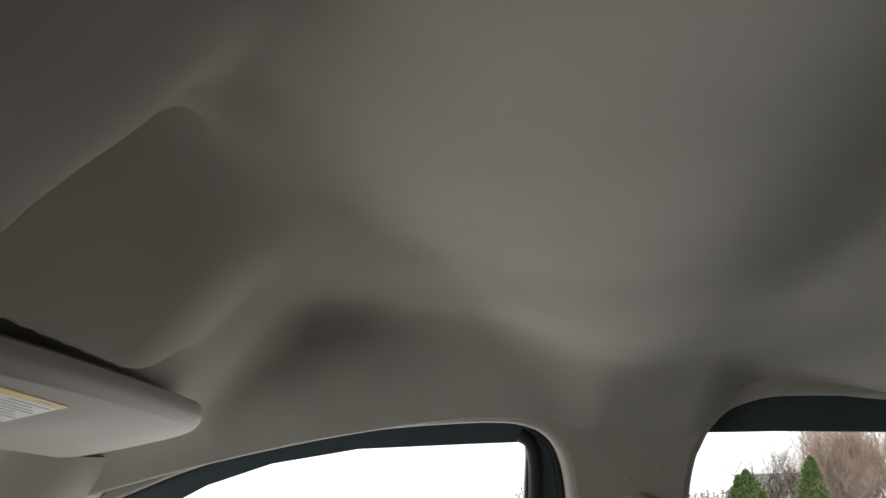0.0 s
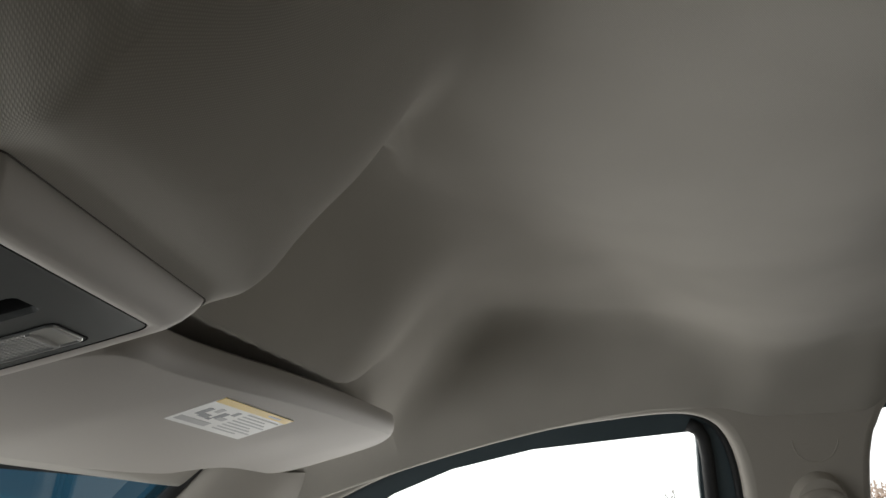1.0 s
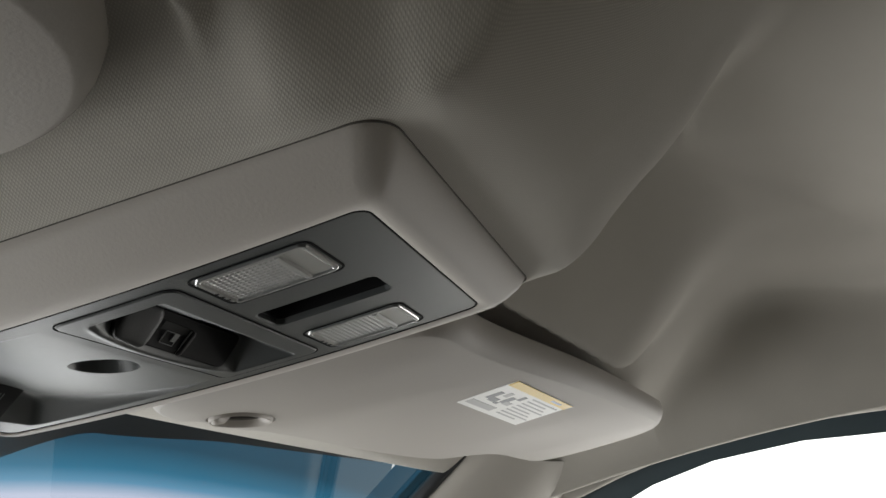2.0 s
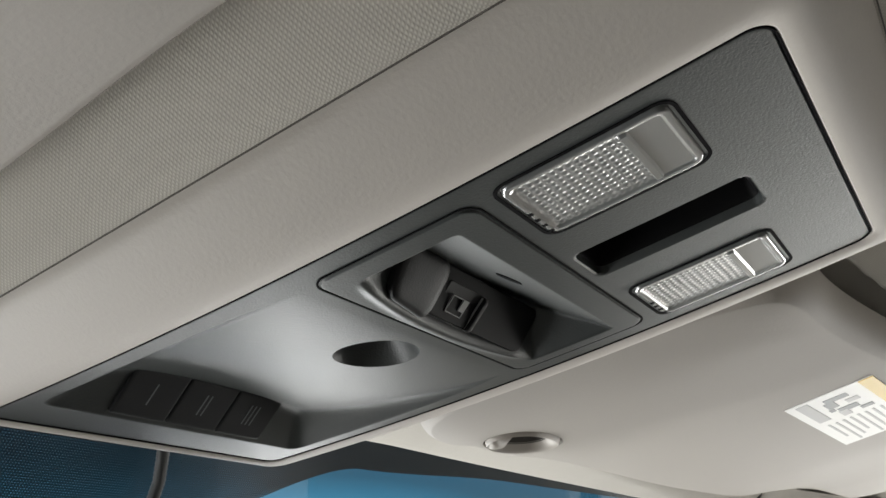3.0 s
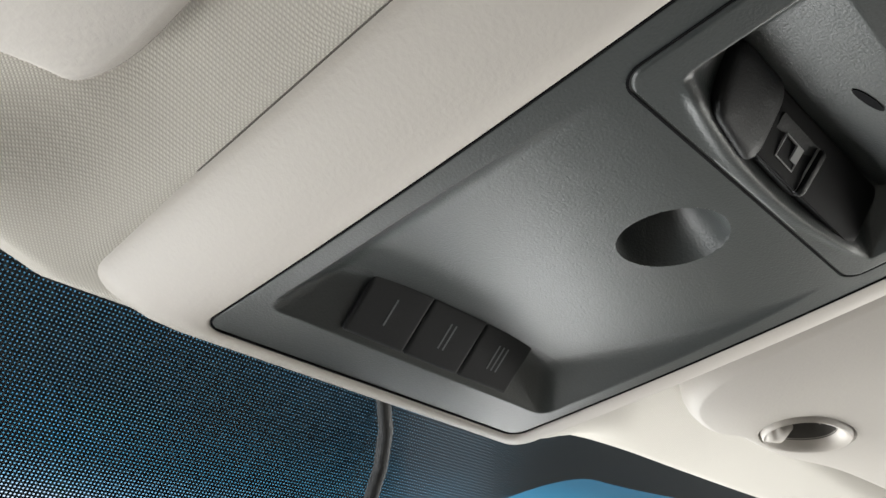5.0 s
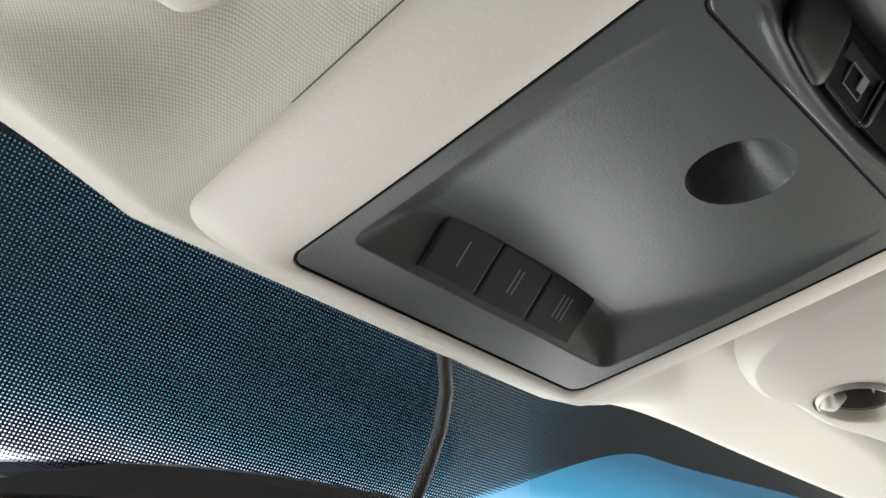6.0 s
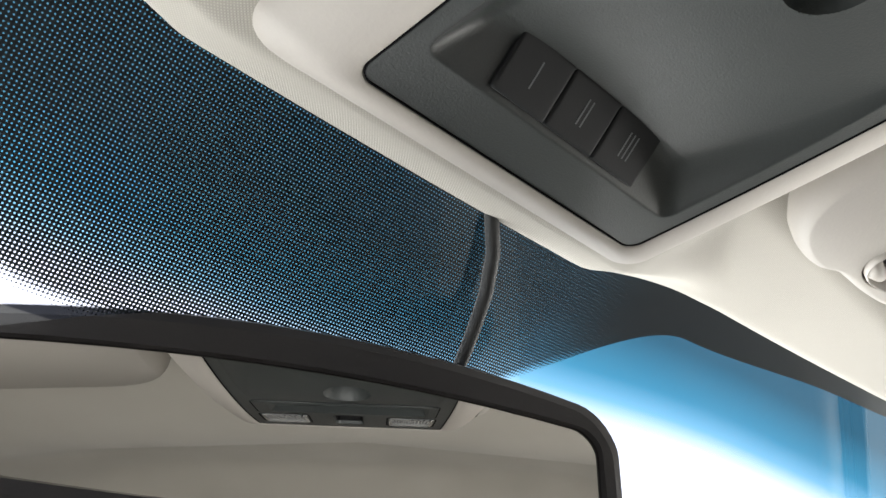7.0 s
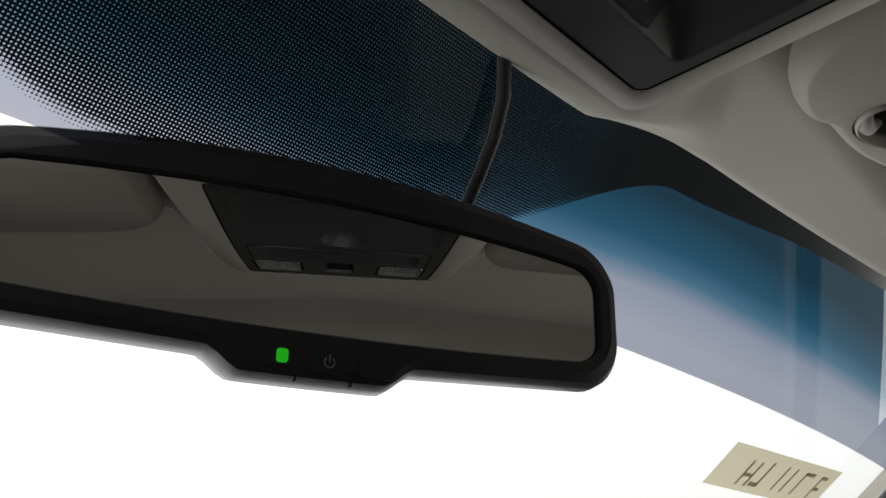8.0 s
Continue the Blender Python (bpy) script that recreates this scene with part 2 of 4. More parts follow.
def screen_material():
    m, n, l, b = material("windscreen_glass")
    n.remove(b)

    def calc(op, a, c=None, d=None):
        q = n.new("ShaderNodeMath")
        q.operation = op
        for i, v in enumerate((a, c, d)):
            if v is None:
                continue
            if isinstance(v, (int, float)):
                q.inputs[i].default_value = v
            else:
                l.new(v, q.inputs[i])
        return q.outputs[0]

    def ramp(v, lo, hi, out0, out1, kind="SMOOTHSTEP"):
        q = n.new("ShaderNodeMapRange")
        q.interpolation_type = kind
        l.new(v, q.inputs["Value"])
        for key, val in (("From Min", lo), ("From Max", hi), ("To Min", out0), ("To Max", out1)):
            q.inputs[key].default_value = val
        return q.outputs[0]

    at = n.new("ShaderNodeAttribute")
    at.attribute_name = "sheet"
    sep = n.new("ShaderNodeSeparateXYZ")
    l.new(at.outputs["Vector"], sep.inputs[0])
    x, s = sep.outputs[0], sep.outputs[1]
    off_centre = calc("ADD", x, 0.017)
    ax = calc("MAXIMUM", off_centre, calc("MULTIPLY", off_centre, -0.86))
    # printed area reaches down behind the mirror, a narrow band elsewhere
    low = calc("ADD", ramp(ax, 0.055, 0.19, 0.080, 0.002), ramp(ax, 0.19, 0.32, 0.0, -0.006))
    inside = calc("SUBTRACT", low, s)
    pitch = 0.0013
    fx = calc("SUBTRACT", calc("FRACT", calc("ADD", calc("DIVIDE", x, pitch), 1000)), 0.5)
    fy = calc("SUBTRACT", calc("FRACT", calc("ADD", calc("DIVIDE", s, pitch), 1000)), 0.5)
    near = calc("SQRT", calc("ADD", calc("MULTIPLY", fx, fx), calc("MULTIPLY", fy, fy)))
    radius = calc("ADD", ramp(inside, 0.0, 0.0065, 0.36, 0.0, "LINEAR"), ramp(inside, 0.003, 0.034, 0.26, 0.195, "LINEAR"))
    radius = calc("MULTIPLY", radius, ramp(ax, 0.11, 0.165, 1.0, 0.0))
    ink = calc("MULTIPLY", ramp(calc("SUBTRACT", near, radius), -0.07, 0.07, 0.0, 1.0), ramp(inside, 0.0, 0.0006, 0.0, 1.0))
    # shade band: deep blue at the top, pale at its cut lower edge
    bow = calc("MULTIPLY", calc("MULTIPLY", x, x), 0.112)
    down = calc("SUBTRACT", s, bow)
    deep = ramp(calc("ADD", down, ramp(x, -0.06, 0.26, -0.013, 0.009)), 0.008, 0.078, 0.0, 1.0, "LINEAR")
    tint = n.new("ShaderNodeValToRGB")
    stops = ((0.0, (0.008, 0.030, 0.050)), (0.33, (0.014, 0.068, 0.115)), (0.50, (0.05, 0.125, 0.195)), (0.68, (0.22, 0.25, 0.32)), (1.0, (0.28, 0.30, 0.36)))
    tint.color_ramp.elements[1].position = 1.0
    for place, _ in stops[1:-1]:
        tint.color_ramp.elements.new(place)
    for e, (_, colour) in zip(tint.color_ramp.elements, stops):
        e.color = (*colour, 1)
    l.new(deep, tint.inputs[0])
    band = ramp(down, 0.0830, 0.0838, 0.0, 1.0)
    clear = n.new("ShaderNodeMix")
    clear.data_type = "RGBA"
    clear.inputs["B"].default_value = (0.93, 0.95, 0.94, 1)
    l.new(band, clear.inputs["Factor"])
    l.new(tint.outputs["Color"], clear.inputs["A"])
    tr, gl, fr, mx = (n.new(k) for k in ("ShaderNodeBsdfTransparent", "ShaderNodeBsdfGlossy", "ShaderNodeFresnel", "ShaderNodeMixShader"))
    l.new(clear.outputs["Result"], tr.inputs["Color"])
    gl.inputs["Roughness"].default_value = 0.0
    l.new(fr.outputs[0], mx.inputs[0])
    l.new(tr.outputs[0], mx.inputs[1])
    l.new(gl.outputs[0], mx.inputs[2])
    black = n.new("ShaderNodeBsdfPrincipled")
    # ink lifted towards blue-grey: reflected veil put into its colour
    black.inputs["Base Color"].default_value = (0.030, 0.038, 0.045, 1)
    black.inputs["Roughness"].default_value = 0.15
    black.inputs["Specular IOR Level"].default_value = 0.25
    mix2 = n.new("ShaderNodeMixShader")
    l.new(ink, mix2.inputs[0])
    l.new(mx.outputs[0], mix2.inputs[1])
    l.new(black.outputs[0], mix2.inputs[2])
    l.new(mix2.outputs[0], n["Material Output"].inputs["Surface"])
    return m


def face_cab(ob):
    """Turns the faces of a pane towards the inside of the cab."""
    inside = Vector((0, -0.4, 1.4))
    first = ob.data.polygons[len(ob.data.polygons) // 2]
    if (inside - first.center).dot(first.normal) < 0:
        ob.data.flip_normals()


def build_windscreen():
    xs = line(-0.74, 0.74, 75)
    ss = line(-0.06, 0.72, 60)
    ob = new("window_1", mesh_of("window_1", surface(xs, ss, screen_place), screen_material()))
    face_cab(ob)
    spread = ob.data.attributes.new("sheet", "FLOAT_VECTOR", "POINT")
    spread.data.foreach_set("vector", [c for s in ss for x in xs for c in (x, s, 0.0)])
    ob.visible_shadow = False
    return tagged(ob, "windscreen with black dotted print and blue shade band", "windscreen", kind="structure")


windscreen = build_windscreen()

# ---- the cab: sides with door windows ----
SIDE = radians(18)


def side_place(y, h, out=0.0, side=1):
    """A place on the leaning side of the cab: y along, h along the slope from z 1.78, out from the cab."""
    return (side * (0.80 - h * math.sin(SIDE) + out * math.cos(SIDE)), y, 1.78 + h * math.cos(SIDE) + out * math.sin(SIDE))


def slope(points):
    return [(y, (z - 1.78) / math.cos(SIDE)) for y, z in points]


FRONT_OPENING = slope([(0.37, 1.44), (0.26, 1.545), (0.12, 1.655), (-0.031, 1.722), (-0.106, 1.753), (-0.20, 1.780), (-0.30, 1.798), (-0.38, 1.807), (-0.447, 1.811), (-0.483, 1.807), (-0.505, 1.796), (-0.520, 1.776), (-0.530, 1.745), (-0.536, 1.70), (-0.547, 1.60), (-0.555, 1.44)])
FRONT_GLASS = slope([(0.29, 1.44), (0.18, 1.54), (0.03, 1.650), (-0.112, 1.727), (-0.186, 1.753), (-0.287, 1.772), (-0.421, 1.781), (-0.487, 1.785), (-0.4885, 1.783), (-0.4895, 1.775), (-0.490, 1.765), (-0.490, 1.74), (-0.490, 1.719), (-0.495, 1.60), (-0.505, 1.44)])
REAR_OPENING = slope([(-0.685, 1.44), (-0.68, 1.60), (-0.679, 1.729), (-0.684, 1.774), (-0.690, 1.790), (-0.700, 1.810), (-0.720, 1.831), (-0.745, 1.842), (-0.775, 1.849), (-0.83, 1.852), (-0.95, 1.854), (-1.05, 1.85), (-1.12, 1.82), (-1.14, 1.75), (-1.155, 1.44)])
REAR_GLASS = slope([(-0.695, 1.44), (-0.69, 1.60), (-0.688, 1.729), (-0.690, 1.770), (-0.694, 1.785), (-0.698, 1.800), (-0.705, 1.8015), (-0.745, 1.803), (-0.79, 1.805), (-0.83, 1.806), (-0.95, 1.808), (-1.05, 1.80), (-1.10, 1.78), (-1.11, 1.72), (-1.125, 1.44)])


def flowing(points, steps=4):
    """A closed smooth curve through the points."""
    out = []
    for i in range(len(points)):
        a, b, c, d = (Vector(points[(i + k - 1) % len(points)]) for k in range(4))
        for k in range(steps):
            t = k / steps
            p = b + (c - a) * 0.5 * t + (a - b * 2.5 + c * 2 - d * 0.5) * t * t + (b * 1.5 - a * 0.5 - c * 1.5 + d * 0.5) * t ** 3
            out.append((p.x, p.y))
    return out


FRONT_OPENING, REAR_OPENING = flowing(FRONT_OPENING), flowing(REAR_OPENING)


def side_panel(name, outline, holes, depth, bevel, out, mat, side, label):
    """A flat panel on the side of the cab with holes right through it and rolled edges."""
    cu = bpy.data.curves.new(name, "CURVE")
    cu.dimensions, cu.fill_mode = "2D", "BOTH"
    cu.extrude, cu.bevel_depth, cu.bevel_resolution = depth, bevel, 3
    for loop in [outline] + holes:
        sp = cu.splines.new("POLY")
        sp.points.add(len(loop) - 1)
        for p, (y, h) in zip(sp.points, loop):
            p.co = (y, h, 0, 1)
        sp.use_cyclic_u = True
    cu.materials.append(mat)
    ob = new(name, cu)
    c, s = math.cos(SIDE), math.sin(SIDE)
    base = Vector(side_place(0, 0, out, 1))
    m = Matrix(((0, -s, c, base.x), (1, 0, 0, base.y), (0, c, s, base.z), (0, 0, 0, 1)))
    if side < 0:
        m = Matrix.Diagonal((-1, 1, 1, 1)) @ m
    ob.matrix_basis = m
    return tagged(ob, label, kind="structure")


def pane(name, loop, out, side, label, mat):
    bm = bmesh.new()
    bm.faces.new([bm.verts.new(side_place(y, h, out, side)) for y, h in loop])
    ob = solid(name, bm, mat, label, "window", False, kind="structure")
    face_cab(ob)
    ob.visible_shadow = False
    return ob


WALL_OUTLINE = slope([(0.62, 0.75), (0.62, 1.34), (0.34, 1.58), (0.16, 1.70), (0.06, 1.765), (-0.02, 1.81), (-0.12, 1.835), (-0.25, 1.856), (-1.32, 1.89), (-1.32, 0.75)])
for side, word in ((1, "passenger"), (-1, "driver")):
    if side < 0:
        # unseen windowless wall, added to cut light from the driver side
        side_panel("wall_driver", WALL_OUTLINE, [], 0.004, 0.012, 0.0, DASH, side, "unseen plain brown wall that shuts out driver-side light")
        continue
    side_panel("wall_" + word, WALL_OUTLINE, [inset(FRONT_OPENING, -0.012), inset(REAR_OPENING, -0.012)], 0.004, 0.012, 0.0, TRIM, side, "beige moulded door and pillar trim round the windows")
    side_panel("trim_front_" + word, [(y, h) for y, h in inset(FRONT_OPENING, -0.03)], [FRONT_GLASS], 0.003, 0.002, 0.030, SLATE, side, "dark painted door frame round the glass")
    side_panel("trim_rear_" + word, [(y, h) for y, h in inset(REAR_OPENING, -0.03)], [REAR_GLASS], 0.003, 0.002, 0.030, SLATE, side, "dark painted door frame round the glass")
    pane("window_front_" + word, FRONT_GLASS, 0.034, side, "clear side window of the front door", SIDE_GLASS)
    pane("window_rear_" + word, REAR_GLASS, 0.034, side, "lightly tinted side window of the rear door", PRIVACY)

# unseen plain walls that close the cab, their tones set for bounced light
solid("floor", surface([-0.95, 0.95], [0.9, -1.35], lambda x, y: (x, y, 0.72)), FLOORING, "tan carpeted cab floor", "floor", False, kind="structure")
solid("wall_back", surface([-0.95, 0.95], [0.7, 1.95], lambda x, z: (x, -1.32, z)), DASH, "plain brown back wall of the cab, unseen", "wall", False, kind="structure")
solid("wall_dash", surface(line(-0.95, 0.95, 12), line(0, 1, 14), lambda x, v: (x, 0.30 + 0.42 * v + 0.02 * math.sin(v * 3), 1.18 + 0.07 * math.sin(v * 3.1) if v > 0.12 else 0.72 + 0.5 * v / 0.12 * 0.96)), DASH, "tan moulded dashboard top under the windscreen", "dashboard", kind="structure")
solid("ground", surface(line(-1500, 1500, 30), line(-1500, 1500, 30), lambda x, y: (x, y, 0)), GROUND, "worn grey asphalt parking lot", "ground", False, kind="structure")


# ---- overhead console ----
def crown(q):
    """The panel bows down a little between its ends."""
    return -0.0034 * (1 - min(1.0, abs(q - 0.002) / 0.1165) ** 2)


def box_distance(x, q, x0, x1, q0, q1, r):
    """How far (x, q) lies outside a rounded rectangle; inside: minus."""
    dx, dq = abs(x - (x0 + x1) / 2) - (x1 - x0) / 2 + r, abs(q - (q0 + q1) / 2) - (q1 - q0) / 2 + r
    return math.hypot(max(dx, 0), max(dq, 0)) + min(max(dx, dq), 0) - r


def bowl(x, q):
    """The scoop behind the three buttons: steep front wall, floor that runs out to nothing."""
    front = 0.0120 * min(max((0.1026 - q) / 0.0152, 0.0), 1.0)
    floor = 0.0120 * min(max((q - 0.006) / 0.080, 0.0), 1.0) ** 1.35
    side = 0.0120 * max((0.0548 - abs(x)) / 0.0118, 0.0)
    floor *= 1 - 0.35 * min(abs(x) / 0.0545, 1.0) ** 2
    return max(0.0, soft_min(soft_min(front, floor, 0.0018), side, 0.0045))


SWITCH = (-0.0535, 0.0535, -0.0456, 0.0012)
LENSES = ((-0.0545, -0.0242, -0.0925, -0.0505), (0.0242, 0.0545, -0.0925, -0.0505))
SLOT = (-0.0088, 0.0088, -0.0955, -0.0495)


HOLE_X, HOLE_Q, HOLE_R = 0.0014, 0.0220, 0.0128


def hole_distance(x, q):
    return math.hypot(x - HOLE_X, (q - HOLE_Q) * 0.97) - HOLE_R


def snap(x, q):
    """Pulls grid points that lie close to a cut edge onto it, so that the edges run clean."""
    for f, level in ((hole_distance, 0.0), (lambda a, b: box_distance(a, b, *SLOT, 0.003), 0.0004)):
        d = f(x, q) - level
        if abs(d) < 0.00027:
            gx, gq = (f(x + 1e-6, q) - f(x - 1e-6, q)) / 2e-6, (f(x, q + 1e-6) - f(x, q - 1e-6)) / 2e-6
            return x - gx * d, q - gq * d
    return x, q


def panel_height(x, q):
    h = bowl(x, q)
    h += 0.018 * step(-0.0016, -0.0026, box_distance(x, q, *SWITCH, 0.005))
    for lens in LENSES:
        h += 0.010 * step(-0.0012, -0.0022, box_distance(x, q, *lens, 0.004))
    h += 0.017 * step(0.0006, -0.0016, box_distance(x, q, *SLOT, 0.003))
    d = (hole_distance(x, q) + HOLE_R) / HOLE_R
    h += 0.0125 * (1 - d ** 2.4) if d < 1 else 0.0
    return h


def console_point(x, q, h):
    return CONSOLE @ Vector((x, q, h + crown(q)))


def console_loft(rings, caps=(False, False)):
    return loft([[console_point(x, q, h) for x, q in loop] for loop, h in rings], True, caps)


def panel_place(u, q):
    r, hw, a = 0.005, 0.0611, 0.0
    end = min(q + 0.1144, 0.1196 - q)
    if end < r:
        a = r - math.sqrt(max(0.0, r * r - (r - end) ** 2))
    x = u * (hw - a)
    edge = min(end, hw - a - abs(x))
    if edge > 0.001:
        x, q = snap(x, q)
    return console_point(x, q, panel_height(x, q) + 0.0005 * step(0.0006, 0.0, edge))


def bezel_ring(o, h, r, front=0.0):
    loop = rounded(-0.0614 - o, 0.0614 + o, -0.1149 - o * 0.72, 0.1201 + o * 0.62 - front, r + o * 0.25, 10)
    dense = []
    for a, b in zip(loop, loop[1:] + loop[:1]):
        count = 18 if math.hypot(b[0] - a[0], b[1] - a[1]) > 0.05 else 1
        dense += [(a[0] + (b[0] - a[0]) * k / count, a[1] + (b[1] - a[1]) * k / count) for k in range(count)]
    return dense, h


console = thing("overhead_console", "beige overhead console with charcoal centre panel under the headliner", "overhead console")
rings = [bezel_ring(0.0, 0.008, 0.0055), bezel_ring(0.0, 0.0004, 0.0055), bezel_ring(0.0003, -0.0001, 0.0055), bezel_ring(0.0010, -0.0004, 0.0055), bezel_ring(0.005, -0.0006, 0.0055), bezel_ring(0.010, 0.0004, 0.0055), bezel_ring(0.016, 0.0036, 0.0055), bezel_ring(0.0215, 0.0075, 0.0055), bezel_ring(0.0245, 0.0105, 0.0055), bezel_ring(0.0258, 0.0130, 0.0055), bezel_ring(0.0262, 0.024, 0.0055)]
part("bezel", console_loft(rings), BEIGE, console, "beige moulded plastic surround")
# dark strip added for the shade in the gap between surround and cloth
GAP_SHADE = plain("gap_shade_brown", (0.12, 0.112, 0.10), 0.8)
part("gap_strip", loft([[CONSOLE @ Vector((x, q, h + 0.006 * step(0.080, 0.112, q))) for x, q in bezel_ring(o, h, 0.0055)[0]] for o, h in ((0.0256, 0.0140), (0.0258, 0.0114), (0.0262, 0.0113), (0.0264, 0.0140))]), GAP_SHADE, console, "thin dark strip for the shade in the gap round the surround")
panel = sharpen(part("panel", surface(line(-1, 1, 245), line(-0.1144, 0.1196, 467), panel_place), CHARCOAL, console, "grained charcoal plastic centre panel"), 35)


SEAL = plain("seam_shadow", (0.006, 0.006, 0.007), 0.8, spec=0.05)


def seam(box, r, wide, parent, out=0.0):
    """A thin dark joint that runs round a rounded rectangle of the panel."""
    loops = []
    for d, h in ((out + wide / 2, 0.0006), (out + wide / 2, -0.00022), (out - wide / 2, -0.00022), (out - wide / 2, 0.0006)):
        loop = rounded(box[0] - d, box[1] + d, box[2] - d, box[3] + d, max(r + d, 0.0004), 8)
        dense = []
        for a, b in zip(loop, loop[1:] + loop[:1]):
            count = 14 if math.hypot(b[0] - a[0], b[1] - a[1]) > 0.02 else 1
            dense += [(a[0] + (b[0] - a[0]) * k / count, a[1] + (b[1] - a[1]) * k / count) for k in range(count)]
        loops.append([console_point(x, q, h) for x, q in dense])
    return part("seam", loft(loops), SEAL, parent, "dark joint line", False)


seam((-0.0612, 0.0612, -0.1146, 0.1198), 0.0055, 0.00038, console)
seam(SWITCH, 0.005, 0.00055, console)
for lens in LENSES:
    seam(lens, 0.004, 0.0009, console)


def block(x0, x1, q0, q1, r, rings, point=console_point):
    """A moulded block: rounded outline lofted through (inset, height) pairs and closed below."""
    if min(x1 - x0, q1 - q0) > 0.006:
        rings = (*rings, (rings[-1][0] + 0.0006, rings[-1][1]))
    return loft([[point(x, q, h) for x, q in rounded(x0 + d, x1 - d, q0 + d, q1 - d, max(r - d, 0.00008), 5)] for d, h in rings], True, (False, True))


# three transmitter buttons on the front wall of the scoop
BUTTON_TILT = math.atan2(0.0110, 0.0150)


def button_point(x, w, h):
    """x across, w down the front wall from its lower edge, h into the wall."""
    q = 0.1008 - w * math.cos(BUTTON_TILT) + h * math.sin(BUTTON_TILT)
    return CONSOLE @ Vector((x, q, 0.0002 - 0.0006 + w * math.sin(BUTTON_TILT) + h * math.cos(BUTTON_TILT)))


MARK = plain("grey_print", (0.16, 0.17, 0.18), 0.6)
BUTTON = grainy("soft_black_rubber", (0.016, 0.017, 0.019), (0.026, 0.028, 0.03), 0.6, 1500, 0.3, 0.0002, spec=0.25)
for i in range(3):
    x0 = -0.0326 + 0.0218 * i
    button = part("button", block(x0 + 0.0002, x0 + 0.0215, 0.0004, 0.0180, 0.0008, ((0, 0.004), (0, -0.0003), (0.0003, -0.0006), (0.0009, -0.0007)), button_point), BUTTON, console, "black transmitter button with printed strokes")
    for k in range(i + 1):
        cx = x0 + 0.0108 + (k - i / 2) * 0.0019
        part("mark", block(cx - 0.00026, cx + 0.00026, 0.0055, 0.0135, 0.0002, ((0, -0.0005), (0, -0.00080)), button_point), MARK, button)

# black taken extra dark to hold the shade of a deeper well
GLOSS = grainy("glossy_black", (0.004, 0.004, 0.0044), (0.007, 0.007, 0.0075), 0.5, 900, 0.15, 0.0002, spec=0.06)


# rear-window switch: framed well, long rear slope, rocker set into its steep front side
def rocker_lip(x):
    """Where the rocker's front edge runs: bowed towards the windscreen."""
    return -0.0026 - 0.0046 * ((x - 0.006) / 0.042) ** 2


def well(x, q):
    """Depth of the switch well: a groove between the rear slope and the rocker's side, with sloped ends."""
    rim = 0.0000 - 0.0066 * min(abs(x) / 0.0445, 1.1) ** 2
    front = 0.0024 * step(0.0, 0.0055, rim - q) + max(0.0, rocker_lip(x) - q) * 0.93
    rear = (0.0125 + 0.0020 * step(-0.01, 0.03, x)) * max(q + 0.0366, 0.0) / 0.0218
    left = 0.0128 * max(x + 0.0450, 0.0) / 0.0125
    right = 0.0128 * max(0.0475 - x, 0.0) / 0.0085
    return max(0.0, soft_min(soft_min(front, rear, 0.0012), soft_min(left, right, 0.0006), 0.0014))


def switch_place(u, v):
    x0, x1, q0, q1 = SWITCH
    x, q = (x0 + x1) / 2 + u * (x1 - x0 - 0.0006) / 2, (q0 + q1) / 2 + v * (q1 - q0 - 0.0006) / 2
    r = 0.0048
    ex, eq = (x1 - x0) / 2 - 0.0003 - abs(x), (q1 - q0) / 2 - 0.0003 - abs(q - (q0 + q1) / 2)
    if ex < r and eq < r:
        k = math.hypot(r - ex, r - eq)
        if k > r:
            x -= math.copysign((r - ex) * (1 - r / k), x)
            q -= math.copysign((r - eq) * (1 - r / k), q - (q0 + q1) / 2)
    edge = -box_distance(x, q, x0 + 0.0003, x1 - 0.0003, q0 + 0.0003, q1 - 0.0003, r)
    crest = (q + 0.0026 + 0.0056 * (x / 0.0445) ** 2) / 0.0019
    ridge = 0.0013 * math.exp(-crest * crest) * step(0.046, 0.036, abs(x)) * step(0.0, 0.0012, edge)
    return console_point(x, q, well(x, q) - ridge - 0.0005 + 0.0014 * step(0.0007, 0.0, edge))


switch = sharpen(part("switch_bezel", surface(line(-1, 1, 241), line(-1, 1, 141), switch_place), CHARCOAL, console, "charcoal switch surround with a scooped well"), 60)


def rocker_point(x, a, n):
    """On the rocker's face: x across, a from its lip down into the well, n proud of the face."""
    lip = rocker_lip(x) * (1 - a / 0.016) - 0.0044 * a / 0.016
    return console_point(x, lip - 0.734 * a - 0.680 * n, 0.0012 + 0.680 * a - 0.734 * n - 0.0005)


def rocker_block(name, rim, rings, mat, label=""):
    cx, ca = sum(p[0] for p in rim) / len(rim), sum(p[1] for p in rim) / len(rim)
    return part(name, loft([[rocker_point(cx + (x - cx) * k, ca + (a - ca) * k, n) for x, a in rim] for k, n in rings], True, (False, True)), mat, switch, label)


# satin tone darkened likewise for the shade in the well
SATIN = grainy("satin_charcoal", (0.006, 0.0065, 0.007), (0.011, 0.012, 0.0125), 0.45, 1700, 0.4, 0.0002, spec=0.16)
rocker_rim = [(x, a) for x, a in rounded(-0.0320, 0.0395, 0.0002, 0.0160, 0.0030, 6)]
rocker_block("rocker", rocker_rim, ((1.0, -0.003), (1.0, 0.0006), (0.985, 0.0011), (0.96, 0.0013), (0.9, 0.0013)), GLOSS, "glossy black rocker")
cap_rim = [(x - 0.12 * (a - 0.006), a) for x, a in rounded(-0.0345, -0.0118, -0.0006, 0.0166, 0.0046, 7)]
